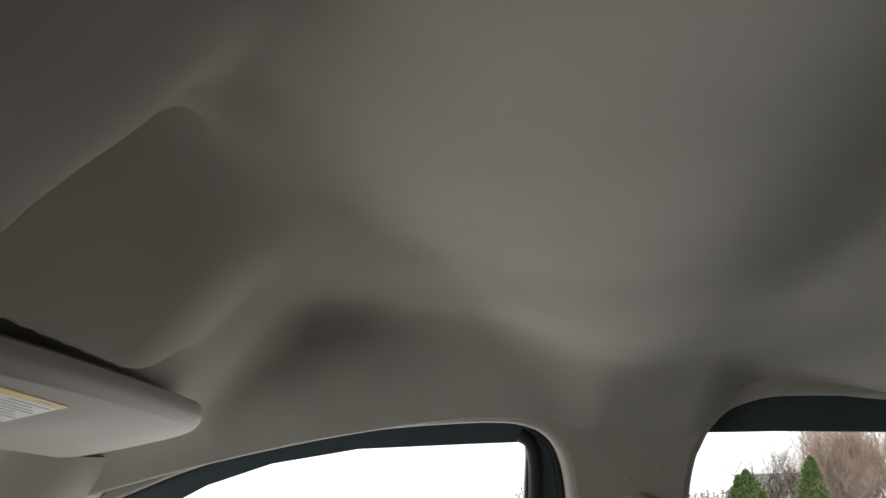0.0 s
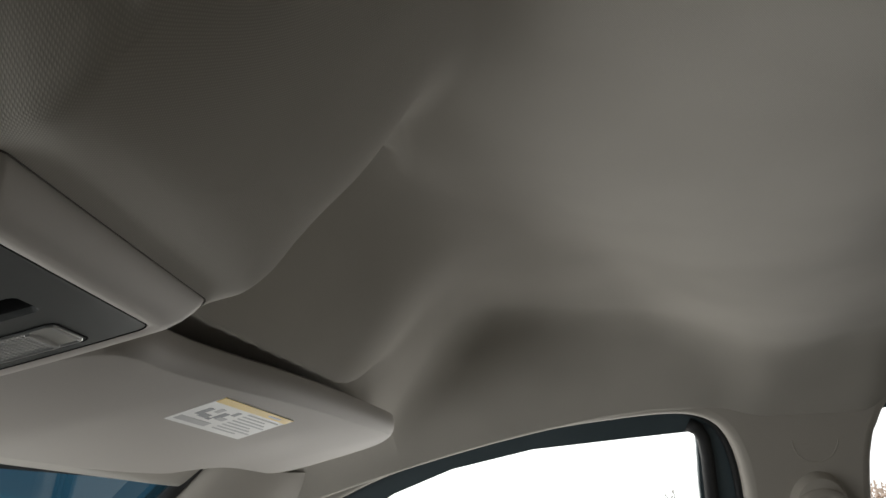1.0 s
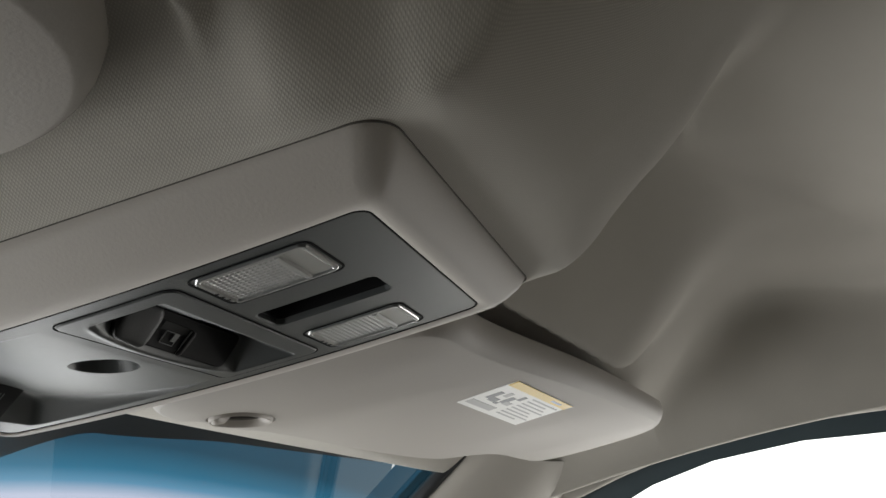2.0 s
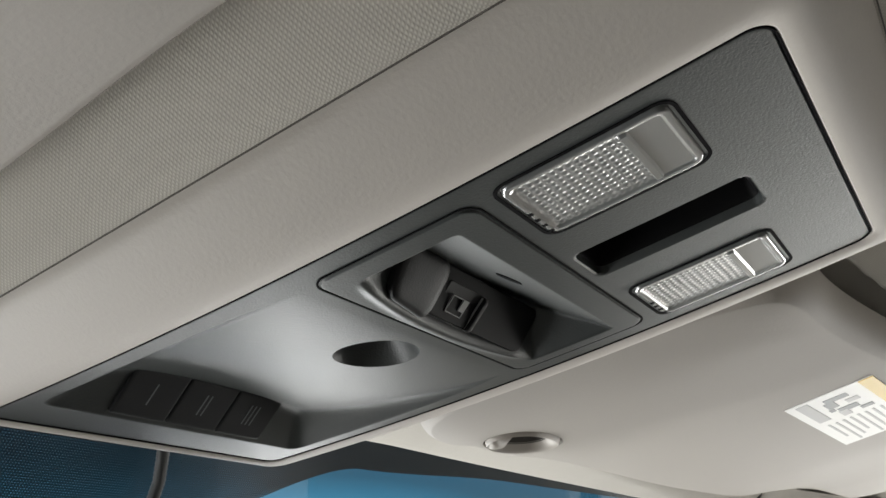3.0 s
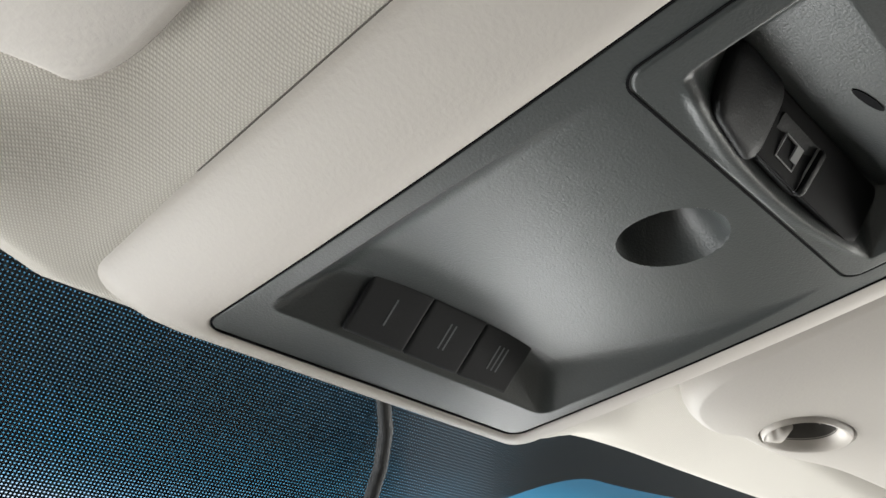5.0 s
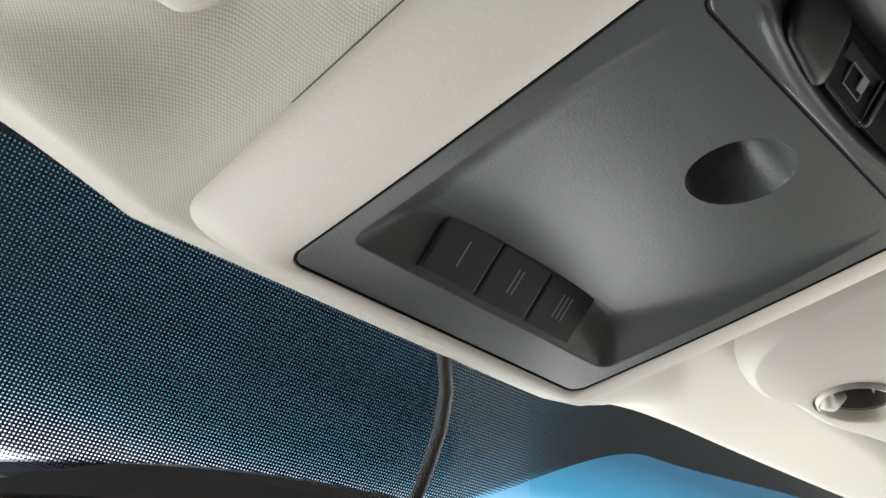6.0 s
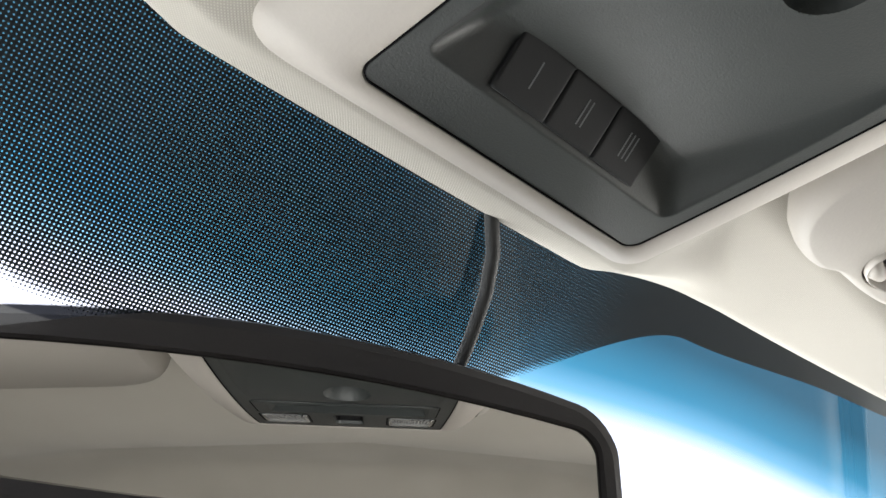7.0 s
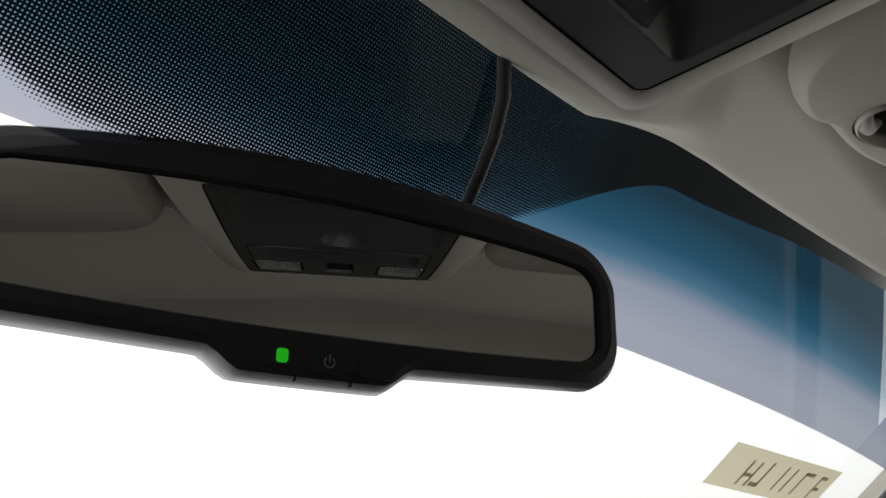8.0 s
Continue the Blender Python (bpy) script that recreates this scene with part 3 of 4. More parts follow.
rocker_block("rocker_cap", cap_rim, ((1.0, 0.0), (1.0, 0.0012), (0.97, 0.0020), (0.90, 0.0025), (0.7, 0.0028), (0.3, 0.0029)), SATIN, "satin charcoal raised end of the rocker")
rocker_block("rocker_plate", rounded(-0.0108, 0.0085, 0.0016, 0.0124, 0.0008, 4), ((1.0, 0.0), (1.0, 0.0016), (0.985, 0.0019), (0.9, 0.0019)), SATIN, "satin plate with a printed window sign")
rocker_block("rocker_ridge", rounded(0.0066, 0.0086, 0.0018, 0.0122, 0.0007, 4), ((1.0, 0.0), (1.0, 0.0030), (0.85, 0.0036), (0.5, 0.0037)), SATIN, "raised grip ridge")
ICON = plain("pale_print", (0.27, 0.28, 0.28), 0.5)
# strokes of the sign; the last paints the light edge of the grip ridge
for x0, x1, a0, a1 in ((-0.0072, -0.00695, 0.0044, 0.0094), (0.0010, 0.00125, 0.0044, 0.0094), (-0.0072, 0.00125, 0.0044, 0.00465), (-0.0072, 0.00125, 0.00915, 0.0094), (-0.0016, 0.0010, 0.0060, 0.00915), (0.0059, 0.0062, 0.0020, 0.0120)):
    part("icon_stroke", loft([[rocker_point(x, a, n) for x, a in ((x0, a0), (x1, a0), (x1, a1), (x0, a1))] for n in (0.0022, 0.0027)], True, (False, True)), ICON, switch, smooth=False)
# small release slot in the rear slope of the well, a flat dark patch for its shade
slot_loops = []
for k, dip in ((1.0, 0.0006), (0.98, -0.0003), (0.2, -0.0003)):
    slot_loops.append([])
    for j in range(16):
        a = 2 * math.pi * j / 16
        x, q = -0.0045 + 0.0052 * k * math.cos(a), -0.0285 + 0.0011 * k * math.sin(a) - 0.0010 * k * math.cos(a)
        slot_loops[-1].append(console_point(x, q, well(x, q) - 0.0005 + dip))
part("release_slot", loft(slot_loops, True, (False, True)), SEAL, switch, "dark patch for the release slot")


# dark sheet added in the slot between the map lights to stand for its shade
part("slot_shade", block(SLOT[0] + 0.0006, SLOT[1] - 0.0006, SLOT[2] + 0.0006, SLOT[3] - 0.0006, 0.0024, ((-0.0004, 0.0022), (0.0002, 0.0030), (0.0008, 0.0120))), GLOSS, console, "dark sheet for the shade inside the slot")


# map lights: clear moulded lenses over bright reflectors
def lens_material():
    m, n, l, b = material("clear_lens")
    b.inputs["Base Color"].default_value = (0.24, 0.25, 0.25, 1)
    b.inputs["Roughness"].default_value = 0.12
    b.inputs["IOR"].default_value = 1.49
    b.inputs["Transmission Weight"].default_value = 0.4
    b.inputs["Specular IOR Level"].default_value = 0.28
    return m


LENS = lens_material()
REFLECTOR = grainy("lamp_reflector", (0.04, 0.042, 0.042), (0.09, 0.092, 0.092), 0.4, 400, 0.5, 0.0005, metal=0.3)


def lens_height(x, q, box):
    """Rim, a field of small pyramids towards the front and a smooth window at the back."""
    x0, x1, q0, q1 = box
    d = -box_distance(x, q, *box, 0.004)
    h = 0.0016 * step(0.0010, 0.0, d) - 0.0008 * step(0.0004, 0.0014, d) + 0.0006 * step(0.0022, 0.0032, d)
    if d > 0.0032 and q > q0 + 0.0125:
        px, pq = (x - x0) / 0.00205, (q - q0) / 0.00195
        h += 0.0002 - 0.00032 * (math.sin(math.pi * px) * math.sin(math.pi * pq)) ** 2
    if d > 0.0032 and q0 + 0.0105 < q <= q0 + 0.0125:
        h -= 0.0009
    return h


for box in LENSES:
    x0, x1, q0, q1 = box[0] + 0.0005, box[1] - 0.0005, box[2] + 0.0005, box[3] - 0.0005
    inner = (x0, x1, q0, q1)

    def lens_place(u, v):
        x, q, r = x0 + (x1 - x0) * u, q0 + (q1 - q0) * v, 0.0038
        ex, eq = min(x - x0, x1 - x), min(q - q0, q1 - q)
        h = lens_height(x, q, inner)
        if ex < r and eq < r:
            k = math.hypot(r - ex, r - eq)
            if k > r:
                x += math.copysign((r - ex) * (1 - r / k), (x0 + x1) / 2 - x)
                q += math.copysign((r - eq) * (1 - r / k), (q0 + q1) / 2 - q)
        return console_point(x, q, h)

    lamp = part("map_light", surface(line(0, 1, 121), line(0, 1, 171), lens_place), LENS, console, "clear prismatic map light lens")
    part("reflector", block(x0 + 0.0002, x1 - 0.0002, q0 + 0.0002, q1 - 0.0002, 0.0036, ((0, 0.0012), (0.0012, 0.0042), (0.003, 0.0055))), REFLECTOR, lamp, "silvery lamp reflector")
    for k in range(4):
        part("clip_notch", block(x1 - 0.004 - 0.0036 * k, x1 - 0.0028 - 0.0036 * k, q1 - 0.0022, q1 - 0.0009, 0.0003, ((0, 0.001), (0, -0.0009))), SEAL, lamp)

# ---- sun visors ----
DRIVER_RIM = [(0.102, -0.015), (0.102, -0.058), (0.132, -0.088), (0.20, -0.090), (0.35, -0.114), (0.50, -0.141), (0.595, -0.156), (0.640, -0.060), (0.640, -0.008), (0.590, 0.0), (0.535, 0.008), (0.512, 0.030), (0.502, 0.056), (0.40, 0.080), (0.30, 0.0905), (0.25, 0.0885), (0.215, 0.0875), (0.201, 0.0872), (0.191, 0.0880), (0.1855, 0.0950), (0.178, 0.0998), (0.165, 0.1008), (0.146, 0.1000), (0.128, 0.094), (0.104, 0.094), (0.104, 0.040)]
# passenger outline slid along camera rays onto its lowered plane
PASSENGER_RIM = [(0.0915, -0.0203), (0.0925, -0.0620), (0.1066, -0.0867), (0.1729, -0.0887), (0.317, -0.1198), (0.4832, -0.1428), (0.594, -0.1561), (0.6482, -0.0585), (0.6482, -0.0061), (0.5881, -0.0005), (0.5235, 0.0047), (0.4969, 0.0252), (0.4854, 0.0501), (0.3712, 0.0672), (0.2620, 0.0725), (0.2200, 0.0760), (0.1950, 0.0830), (0.1800, 0.0850), (0.1620, 0.0850), (0.1540, 0.0850), (0.1490, 0.0875), (0.1430, 0.0895), (0.1300, 0.0890), (0.1150, 0.0845), (0.1040, 0.0750), (0.0965, 0.0600), (0.0925, 0.0350)]


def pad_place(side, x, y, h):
    """A place on a visor, h above its underside; the passenger's tilts lower inboard, placed to fit the camera's view.
    """
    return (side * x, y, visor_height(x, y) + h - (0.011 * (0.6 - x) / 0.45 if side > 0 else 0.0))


def visor_mesh(side, hole):
    rim = smooth_loop(PASSENGER_RIM if side > 0 else [(x + (0.003 + 0.006 * step(0.04, -0.02, y)) * step(0.2, 0.12, x), y - 0.004 * step(0.085, 0.10, y) * step(0.2, 0.12, x)) for x, y in DRIVER_RIM])
    rings = []
    for d, h in ((0.005, 0.021), (0.0012, 0.018), (0.0, 0.012), (0.0006, 0.0075), (0.0018, 0.0045), (0.0036, 0.0020), (0.0056, 0.0005), (0.0066, 0.0)):
        loop = inset(rim, d)
        rings.append([pad_place(side, x, y, h) for x, y in loop])
    bm = loft(rings, True, (True, False))
    # flat underside with the cut-out for the clip, and the wall of the cut-out
    bm.verts.ensure_lookup_table()
    under = bm.verts[-len(rings[-1]):]
    lip, deep = [bm.verts.new(p) for p in hole(1.0, 0.0)], [bm.verts.new(p) for p in hole(0.98, 0.0125)]
    edges = [bm.edges.get((under[i - 1], under[i])) for i in range(len(under))] + [bm.edges.new((lip[i - 1], lip[i])) for i in range(len(lip))]
    bmesh.ops.triangle_fill(bm, use_beauty=True, use_dissolve=False, edges=edges)
    for i in range(len(lip)):
        bm.faces.new((lip[i - 1], lip[i], deep[i], deep[i - 1]))
    return bm


PAPER = plain("label_paper", (0.78, 0.78, 0.76), 0.45)
YELLOW = plain("label_yellow", (0.72, 0.50, 0.10), 0.45)
INK = plain("label_ink", (0.24, 0.25, 0.26), 0.5)
TEXT = plain("label_text", (0.46, 0.46, 0.46), 0.5)


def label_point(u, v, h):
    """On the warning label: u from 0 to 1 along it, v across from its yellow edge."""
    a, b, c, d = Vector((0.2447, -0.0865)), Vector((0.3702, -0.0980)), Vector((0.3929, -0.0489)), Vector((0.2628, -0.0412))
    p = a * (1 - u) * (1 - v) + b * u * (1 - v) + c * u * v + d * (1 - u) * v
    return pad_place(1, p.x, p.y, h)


def patch(u0, u1, v0, v1, h):
    return loft([[label_point(u, v, k) for u, v in ((u0, v0), (u1, v0), (u1, v1), (u0, v1))] for k in (h + 0.0004, h)], True, (False, True))


# beige socket coloured dark to stand for the shade inside it
SOCKET_SHADE = grainy("socket_shade", (0.05, 0.047, 0.042), (0.08, 0.075, 0.068), 0.6, 500, 0.3, 0.0003)
visors = []
for side, text in ((1, "beige vinyl sun visor with a warning label, folded up"), (-1, "plain beige vinyl sun visor, folded up against the headliner")):
    visor = thing("sun_visor", text, "sun visor", group="sun visors")
    cx, cy, turn = (0.1700, 0.0628, radians(-14)) if side > 0 else (0.2060, 0.0640, radians(-14))

    def clip_ring(scale, h, slip=0.0):
        """An oval of the visor clip, drawn out towards the outboard end."""
        loop = []
        for k in range(36):
            b = 2 * math.pi * k / 36
            ex, ey = (0.0285 if math.cos(b) > 0 else 0.0200) * scale * math.cos(b) + slip, 0.0138 * scale * math.sin(b)
            loop.append(pad_place(side, cx + ex * math.cos(turn) - ey * math.sin(turn), cy + ex * math.sin(turn) + ey * math.cos(turn), h))
        return loop

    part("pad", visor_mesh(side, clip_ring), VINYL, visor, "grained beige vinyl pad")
    # moulded ring inside the cut-out, rolling over into a socket darkened for its shade
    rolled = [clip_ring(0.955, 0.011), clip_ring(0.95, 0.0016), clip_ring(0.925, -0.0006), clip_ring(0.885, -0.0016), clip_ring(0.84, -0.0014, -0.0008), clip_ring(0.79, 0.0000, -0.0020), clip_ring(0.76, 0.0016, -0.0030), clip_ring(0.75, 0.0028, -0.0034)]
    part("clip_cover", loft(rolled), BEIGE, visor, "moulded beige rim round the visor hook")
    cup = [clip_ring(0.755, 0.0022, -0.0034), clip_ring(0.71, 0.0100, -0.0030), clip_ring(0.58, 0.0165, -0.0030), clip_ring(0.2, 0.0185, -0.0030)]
    part("socket", loft(cup, True, (False, True)), SOCKET_SHADE, visor, "socket of the visor hook with shade in its colour")
    # tongue of the hook along the windscreen side of the ring
    tongue = [(cx + x, cy + y, h) for x, y, h in ((-0.0165, 0.0050, 0.006), (-0.0140, 0.0070, 0.0026), (-0.0085, 0.0092, 0.0016), (-0.0020, 0.0092, 0.0024), (0.0060, 0.0072, 0.0070))]
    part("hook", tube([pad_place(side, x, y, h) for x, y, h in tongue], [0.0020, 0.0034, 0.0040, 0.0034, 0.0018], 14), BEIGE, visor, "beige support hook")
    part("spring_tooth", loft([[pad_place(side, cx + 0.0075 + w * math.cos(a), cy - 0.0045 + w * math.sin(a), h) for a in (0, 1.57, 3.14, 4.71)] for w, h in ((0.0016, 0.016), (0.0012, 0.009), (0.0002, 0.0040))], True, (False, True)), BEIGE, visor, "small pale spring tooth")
    if side > 0:
        tag = part("warning_label", patch(0, 1, 0, 1, -0.0004), PAPER, visor, "white airbag warning label", False)
        part("label_header", patch(0.0, 1.0, 0.0, 0.16, -0.0008), YELLOW, tag, "yellow header strip", False)
        for u0, u1, v0, v1, ink in ((0.03, 0.40, 0.76, 0.90, TEXT), (0.08, 0.14, 0.36, 0.62, INK), (0.14, 0.24, 0.54, 0.66, INK), (0.18, 0.24, 0.30, 0.44, TEXT), (0.28, 0.35, 0.38, 0.60, INK), (0.33, 0.43, 0.52, 0.62, TEXT), (0.37, 0.42, 0.26, 0.40, INK), (0.25, 0.30, 0.62, 0.68, INK)):
            part("picture", patch(u0, u1, v0, v1, -0.0006), ink, tag, smooth=False)
        for k in range(8):
            v = 0.23 + 0.088 * k
            part("text_line", patch(0.49, 0.96 - 0.07 * ((k * 5) % 3), v, v + 0.026, -0.0006), TEXT, tag, smooth=False)
        part("alert_line", patch(0.66, 0.84, 0.06, 0.10, -0.0010), TEXT, tag, smooth=False)
    visors.append(visor)

# ---- rear-view mirror ----
MIRROR = Matrix.Translation((-0.0008, 0.1985, 1.6639)) @ pose(0, 0, 0, 90 - 1.5, 0, -21.0) @ pose(0, 0, 0, 0, 0, 1.0)


def mirror_loft(rings, caps=(False, False)):
    return loft([[MIRROR @ Vector((u, v, w)) for u, v in loop] for loop, w in rings], True, caps)


def arched(loop, rise=0.008, base=0.5):
    """Bows the long edges of the mirror outwards."""
    return [(u, v + (rise * (base - (u / 0.1175) ** 2) if v > 0 else -0.004 * (0.5 - (u / 0.1175) ** 2)) * min(1.0, abs(v) / 0.02)) for u, v in loop]


def housing_rim(o):
    """Outline of the mirror shell with the swelling for its switches below."""
    top = rounded(-0.1175 - o, 0.1175 + o, -0.0285 - o, 0.0300 + o, 0.016, 8)
    left = [p for p in top if p[0] < 0]
    right = [p for p in top if p[0] >= 0]
    upper_r, lower_r = [p for p in right if p[1] > 0], [p for p in right if p[1] <= 0]
    upper_l, lower_l = [p for p in left if p[1] > 0], [p for p in left if p[1] <= 0]
    fill = [(x, 0.0300 + o) for x in line(0.09, -0.09, 25)]
    bulge = [(x, -0.0285 - o - 0.0066 * step(0.0, 0.012, min(x + 0.040, 0.031 - x))) for x in line(-0.042, 0.033, 24)]
    return arched(upper_r + fill + upper_l + lower_l + bulge + lower_r, 0.013, 0.69)


CORNERS = rounded(-0.1085, 0.1085, -0.0195, 0.0212, 0.010, 8)
mirror = thing("rear_view_mirror", "black framed rear-view mirror hanging from the windscreen", "mirror")
GLASS_RIM = arched([p for a, b in zip(CORNERS, CORNERS[1:] + CORNERS[:1]) for p in ([(a[0] + (b[0] - a[0]) * k / 12, a[1]) for k in range(12)] if abs(b[0] - a[0]) > 0.05 else [a])])
shell = [(housing_rim(-0.0048), 0.0028), (housing_rim(-0.0016), 0.0018), (housing_rim(0.0), -0.001), (housing_rim(0.0006), -0.006), (housing_rim(-0.001), -0.014), (housing_rim(-0.008), -0.026), (housing_rim(-0.016), -0.031)]
part("housing", mirror_loft(shell, (False, True)), BLACK, mirror, "black grained plastic shell")
face = bmesh.new()
outer = [face.verts.new(MIRROR @ Vector((u, v, 0.0028))) for u, v in housing_rim(-0.0048)]
inner = [face.verts.new(MIRROR @ Vector((u, v, 0.0026))) for u, v in GLASS_RIM]
edges = [face.edges.new((l[i], l[(i + 1) % len(l)])) for l in (outer, inner) for i in range(len(l))]
bmesh.ops.triangle_fill(face, use_beauty=True, use_dissolve=False, edges=edges)
part("face_frame", face, BLACK, mirror, "black frame round the glass", False)
part("glass_edge", mirror_loft([(GLASS_RIM, 0.0026), (inset(GLASS_RIM, 0.0004), 0.0002)]), BLACK, mirror)
part("glass", mirror_loft([(GLASS_RIM, 0.0), (inset(GLASS_RIM, 0.001), 0.0002)], (False, True)), plain("mirror_silver", (0.60, 0.585, 0.57), 0.0, 1.0), mirror, "silvered auto-dimming glass", False)


def mirror_block(u0, u1, v0, v1, w0, w1, r=0.0006):
    rim = rounded(u0, u1, v0, v1, r, 3)
    return mirror_loft([(rim, w0), (rim, w1)], (False, True))


lit, ln, ll, lb = material("green_indicator")
lb.inputs["Base Color"].default_value = (0.02, 0.4, 0.02, 1)
lb.inputs["Emission Color"].default_value = (0.03, 0.85, 0.02, 1)
lb.inputs["Emission Strength"].default_value = 0.65
lamp = part("indicator", mirror_block(-0.0177, -0.0140, -0.0318, -0.0274, 0.0, 0.0033, 0.0010), lit, mirror, "glowing green indicator lamp")
for u in (-0.0005, 0.0160):
    part("mirror_button", mirror_block(u - 0.0062, u + 0.0062, -0.0336, -0.0262, 0.0, 0.0032, 0.0012), BLACK, mirror, "black push button")
DIM = plain("dim_print", (0.36, 0.35, 0.38), 0.6)
arc = [(-0.0005 + 0.0017 * math.sin(radians(a)), -0.0301 + 0.0017 * math.cos(radians(a))) for a in range(40, 321, 20)]
part("power_icon", tube([MIRROR @ Vector((u, v, 0.0033)) for u, v in arc], 0.00022, 6), DIM, mirror)
part("power_icon_bar", mirror_block(-0.0007, -0.0003, -0.0300, -0.0276, 0.003, 0.0035, 0.0001), DIM, mirror)
for u, tall in ((0.0138, 0.0009), (0.0152, 0.0013), (0.0166, 0.0009), (0.0184, 0.0016)):
    part("lamp_icon", mirror_block(u - 0.0003, u + 0.0003, -0.0300 - tall, -0.0300 + tall, 0.003, 0.0034, 0.0002), BLACK, mirror)
for u in (-0.011, 0.0075):
    part("seam", mirror_block(u, u + 0.0004, -0.0368, -0.0340, -0.010, 0.0019, 0.0001), SEAL, mirror)
stalk = [MIRROR @ Vector(p) for p in ((0, 0.002, -0.028), (0.0, 0.010, -0.050), (-0.002, 0.022, -0.068))]
part("stalk", tube(stalk, [0.011, 0.009, 0.012], 14), BLACK, mirror)

# cable from the headliner to the mirror
CABLE = grainy("cable_sleeve", (0.035, 0.037, 0.04), (0.06, 0.063, 0.066), 0.5, 900, 0.5, 0.0003)
route = [(0.0325, -0.0155, -0.002), (0.0365, -0.008, 0.0015), (0.045, 0.004, 0.005), (0.0525, 0.0185, 0.006), (0.0575, 0.034, 0.007), (0.0605, 0.049, 0.009), (0.058, 0.066, 0.014), (0.045, 0.085, 0.022), (0.02, 0.098, 0.030)]
fine = []
for i in range(len(route) - 1):
    for k in range(12):
        f = k / 12
        p = [a + (b - a) * f for a, b in zip(route[i], route[i + 1])]
        x, y, z = screen_place(p[0], p[1])
        fine.append((x, y - p[2] * math.sin(RAKE), z - p[2] * math.cos(RAKE)))
solid("cable", tube(fine, [0.0026 + 0.00018 * (i % 2) for i in range(len(fine))], 10), CABLE, "thin grey ribbed cable from headliner to mirror", "cable")

# sheet of paper stuck to the windscreen
def sheet_material(name, dark, light, through_colour):
    """Thin paper that lets some daylight through."""
    m = grainy(name, dark, light, 0.8, 120, 0.3, 0.0003)
    n, l = m.node_tree.nodes, m.node_tree.links
    glow, both = n.new("ShaderNodeBsdfTranslucent"), n.new("ShaderNodeMixShader")
    glow.inputs["Color"].default_value = (*through_colour, 1)
    both.inputs[0].default_value = 0.55
    l.new(n["Principled BSDF"].outputs[0], both.inputs[1])
    l.new(glow.outputs[0], both.inputs[2])
    l.new(both.outputs[0], n["Material Output"].inputs["Surface"])
    return m


NOTE = sheet_material("yellowed_paper", (0.66, 0.62, 0.48), (0.74, 0.70, 0.56), (0.66, 0.61, 0.45))
WRITING = sheet_material("pencil_grey", (0.48, 0.45, 0.34), (0.54, 0.51, 0.40), (0.40, 0.36, 0.25))


def note_point(u, v, lift):
    x, s = 0.3996 + 0.1725 * u + 0.002 * v, 0.1316 + 0.0085 * u + 0.039 * v
    px, py, pz = screen_place(x, s)
    return (px, py - lift * math.sin(RAKE), pz - lift * math.cos(RAKE))


note = solid("paper_note", surface(line(0, 1, 9), line(0, 1, 4), lambda u, v: note_point(u, v, 0.0010 + 0.0012 * math.sin(3 * u) * v)), NOTE, "small yellowed paper note stuck on the windscreen", "note")
for u0, u1, v0, v1 in ((0.20, 0.215, 0.25, 0.85), (0.27, 0.285, 0.25, 0.85), (0.21, 0.28, 0.55, 0.63), (0.36, 0.375, 0.2, 0.8), (0.30, 0.37, 0.72, 0.82), (0.50, 0.513, 0.2, 0.8), (0.58, 0.593, 0.2, 0.8), (0.68, 0.693, 0.2, 0.8), (0.68, 0.77, 0.2, 0.29), (0.84, 0.853, 0.2, 0.8), (0.85, 0.90, 0.2, 0.29), (0.85, 0.90, 0.5, 0.58)):
    part("stroke", loft([[note_point(u, v, k) for u, v in ((u0, v0), (u1, v0), (u1, v1), (u0, v1))] for k in (0.0024, 0.0026)], True, (False, True)), WRITING, note, smooth=False)


# ---- pillar details ----
def pillar_point(y, h, out):
    return Vector(side_place(y, h, out, 1))


# embossed half-round mark in the pillar trim, with two worn lines of lettering in it
mark_arc = [(-0.615 + 0.026 * math.cos(a), -0.004 + 0.026 * math.sin(a)) for a in (math.pi + math.pi * k / 24 for k in range(25))]
emblem = thing("pillar_mark", "embossed half-round mark on the beige pillar trim", "mark")
part("outline", tube([pillar_point(y, h, -0.0160) for y, h in mark_arc], 0.0008, 8), TRIM, emblem)
for h, wide in ((-0.009, 0.013), (-0.0155, 0.010)):
    part("letter_bar", loft([[pillar_point(-0.615 + u, h + v, o) for u, v in rounded(-wide, wide, -0.0016, 0.0016, 0.0010, 3)] for o in (-0.0158, -0.0164)], True, (False, True)), TRIM, emblem)
# belt anchor below it
anchor = thing("belt_anchor", "beige belt anchor cover on the door pillar", "seat belt anchor")
part("cover", loft([[pillar_point(-0.615 + 0.033 * k * math.cos(a), -0.082 + 0.040 * k * math.sin(a), o) for a in (2 * math.pi * j / 28 for j in range(28))] for k, o in ((1.05, -0.014), (1.0, -0.022), (0.9, -0.028), (0.6, -0.031))], True, (False, True)), TRIM, anchor)
part("guide", tube([pillar_point(-0.615 + 0.03 * math.cos(a), -0.088 + 0.026 * math.sin(a), -0.030) for a in (math.pi * j / 12 for j in range(13))], 0.006, 10), TRIM, anchor, "beige belt guide loop")

# rubber seals round the door openings
for side, word in ((1, "passenger"),):
    for loop, where in ((FRONT_OPENING, "front"), (REAR_OPENING, "rear")):
        solid("trim_seal_%s_%s" % (where, word), tube([side_place(y, h, 0.020, side) for y, h in inset(loop, 0.001)], 0.0048, 8), RUBBER, "black rubber seal along the door opening", "seal", kind="structure")

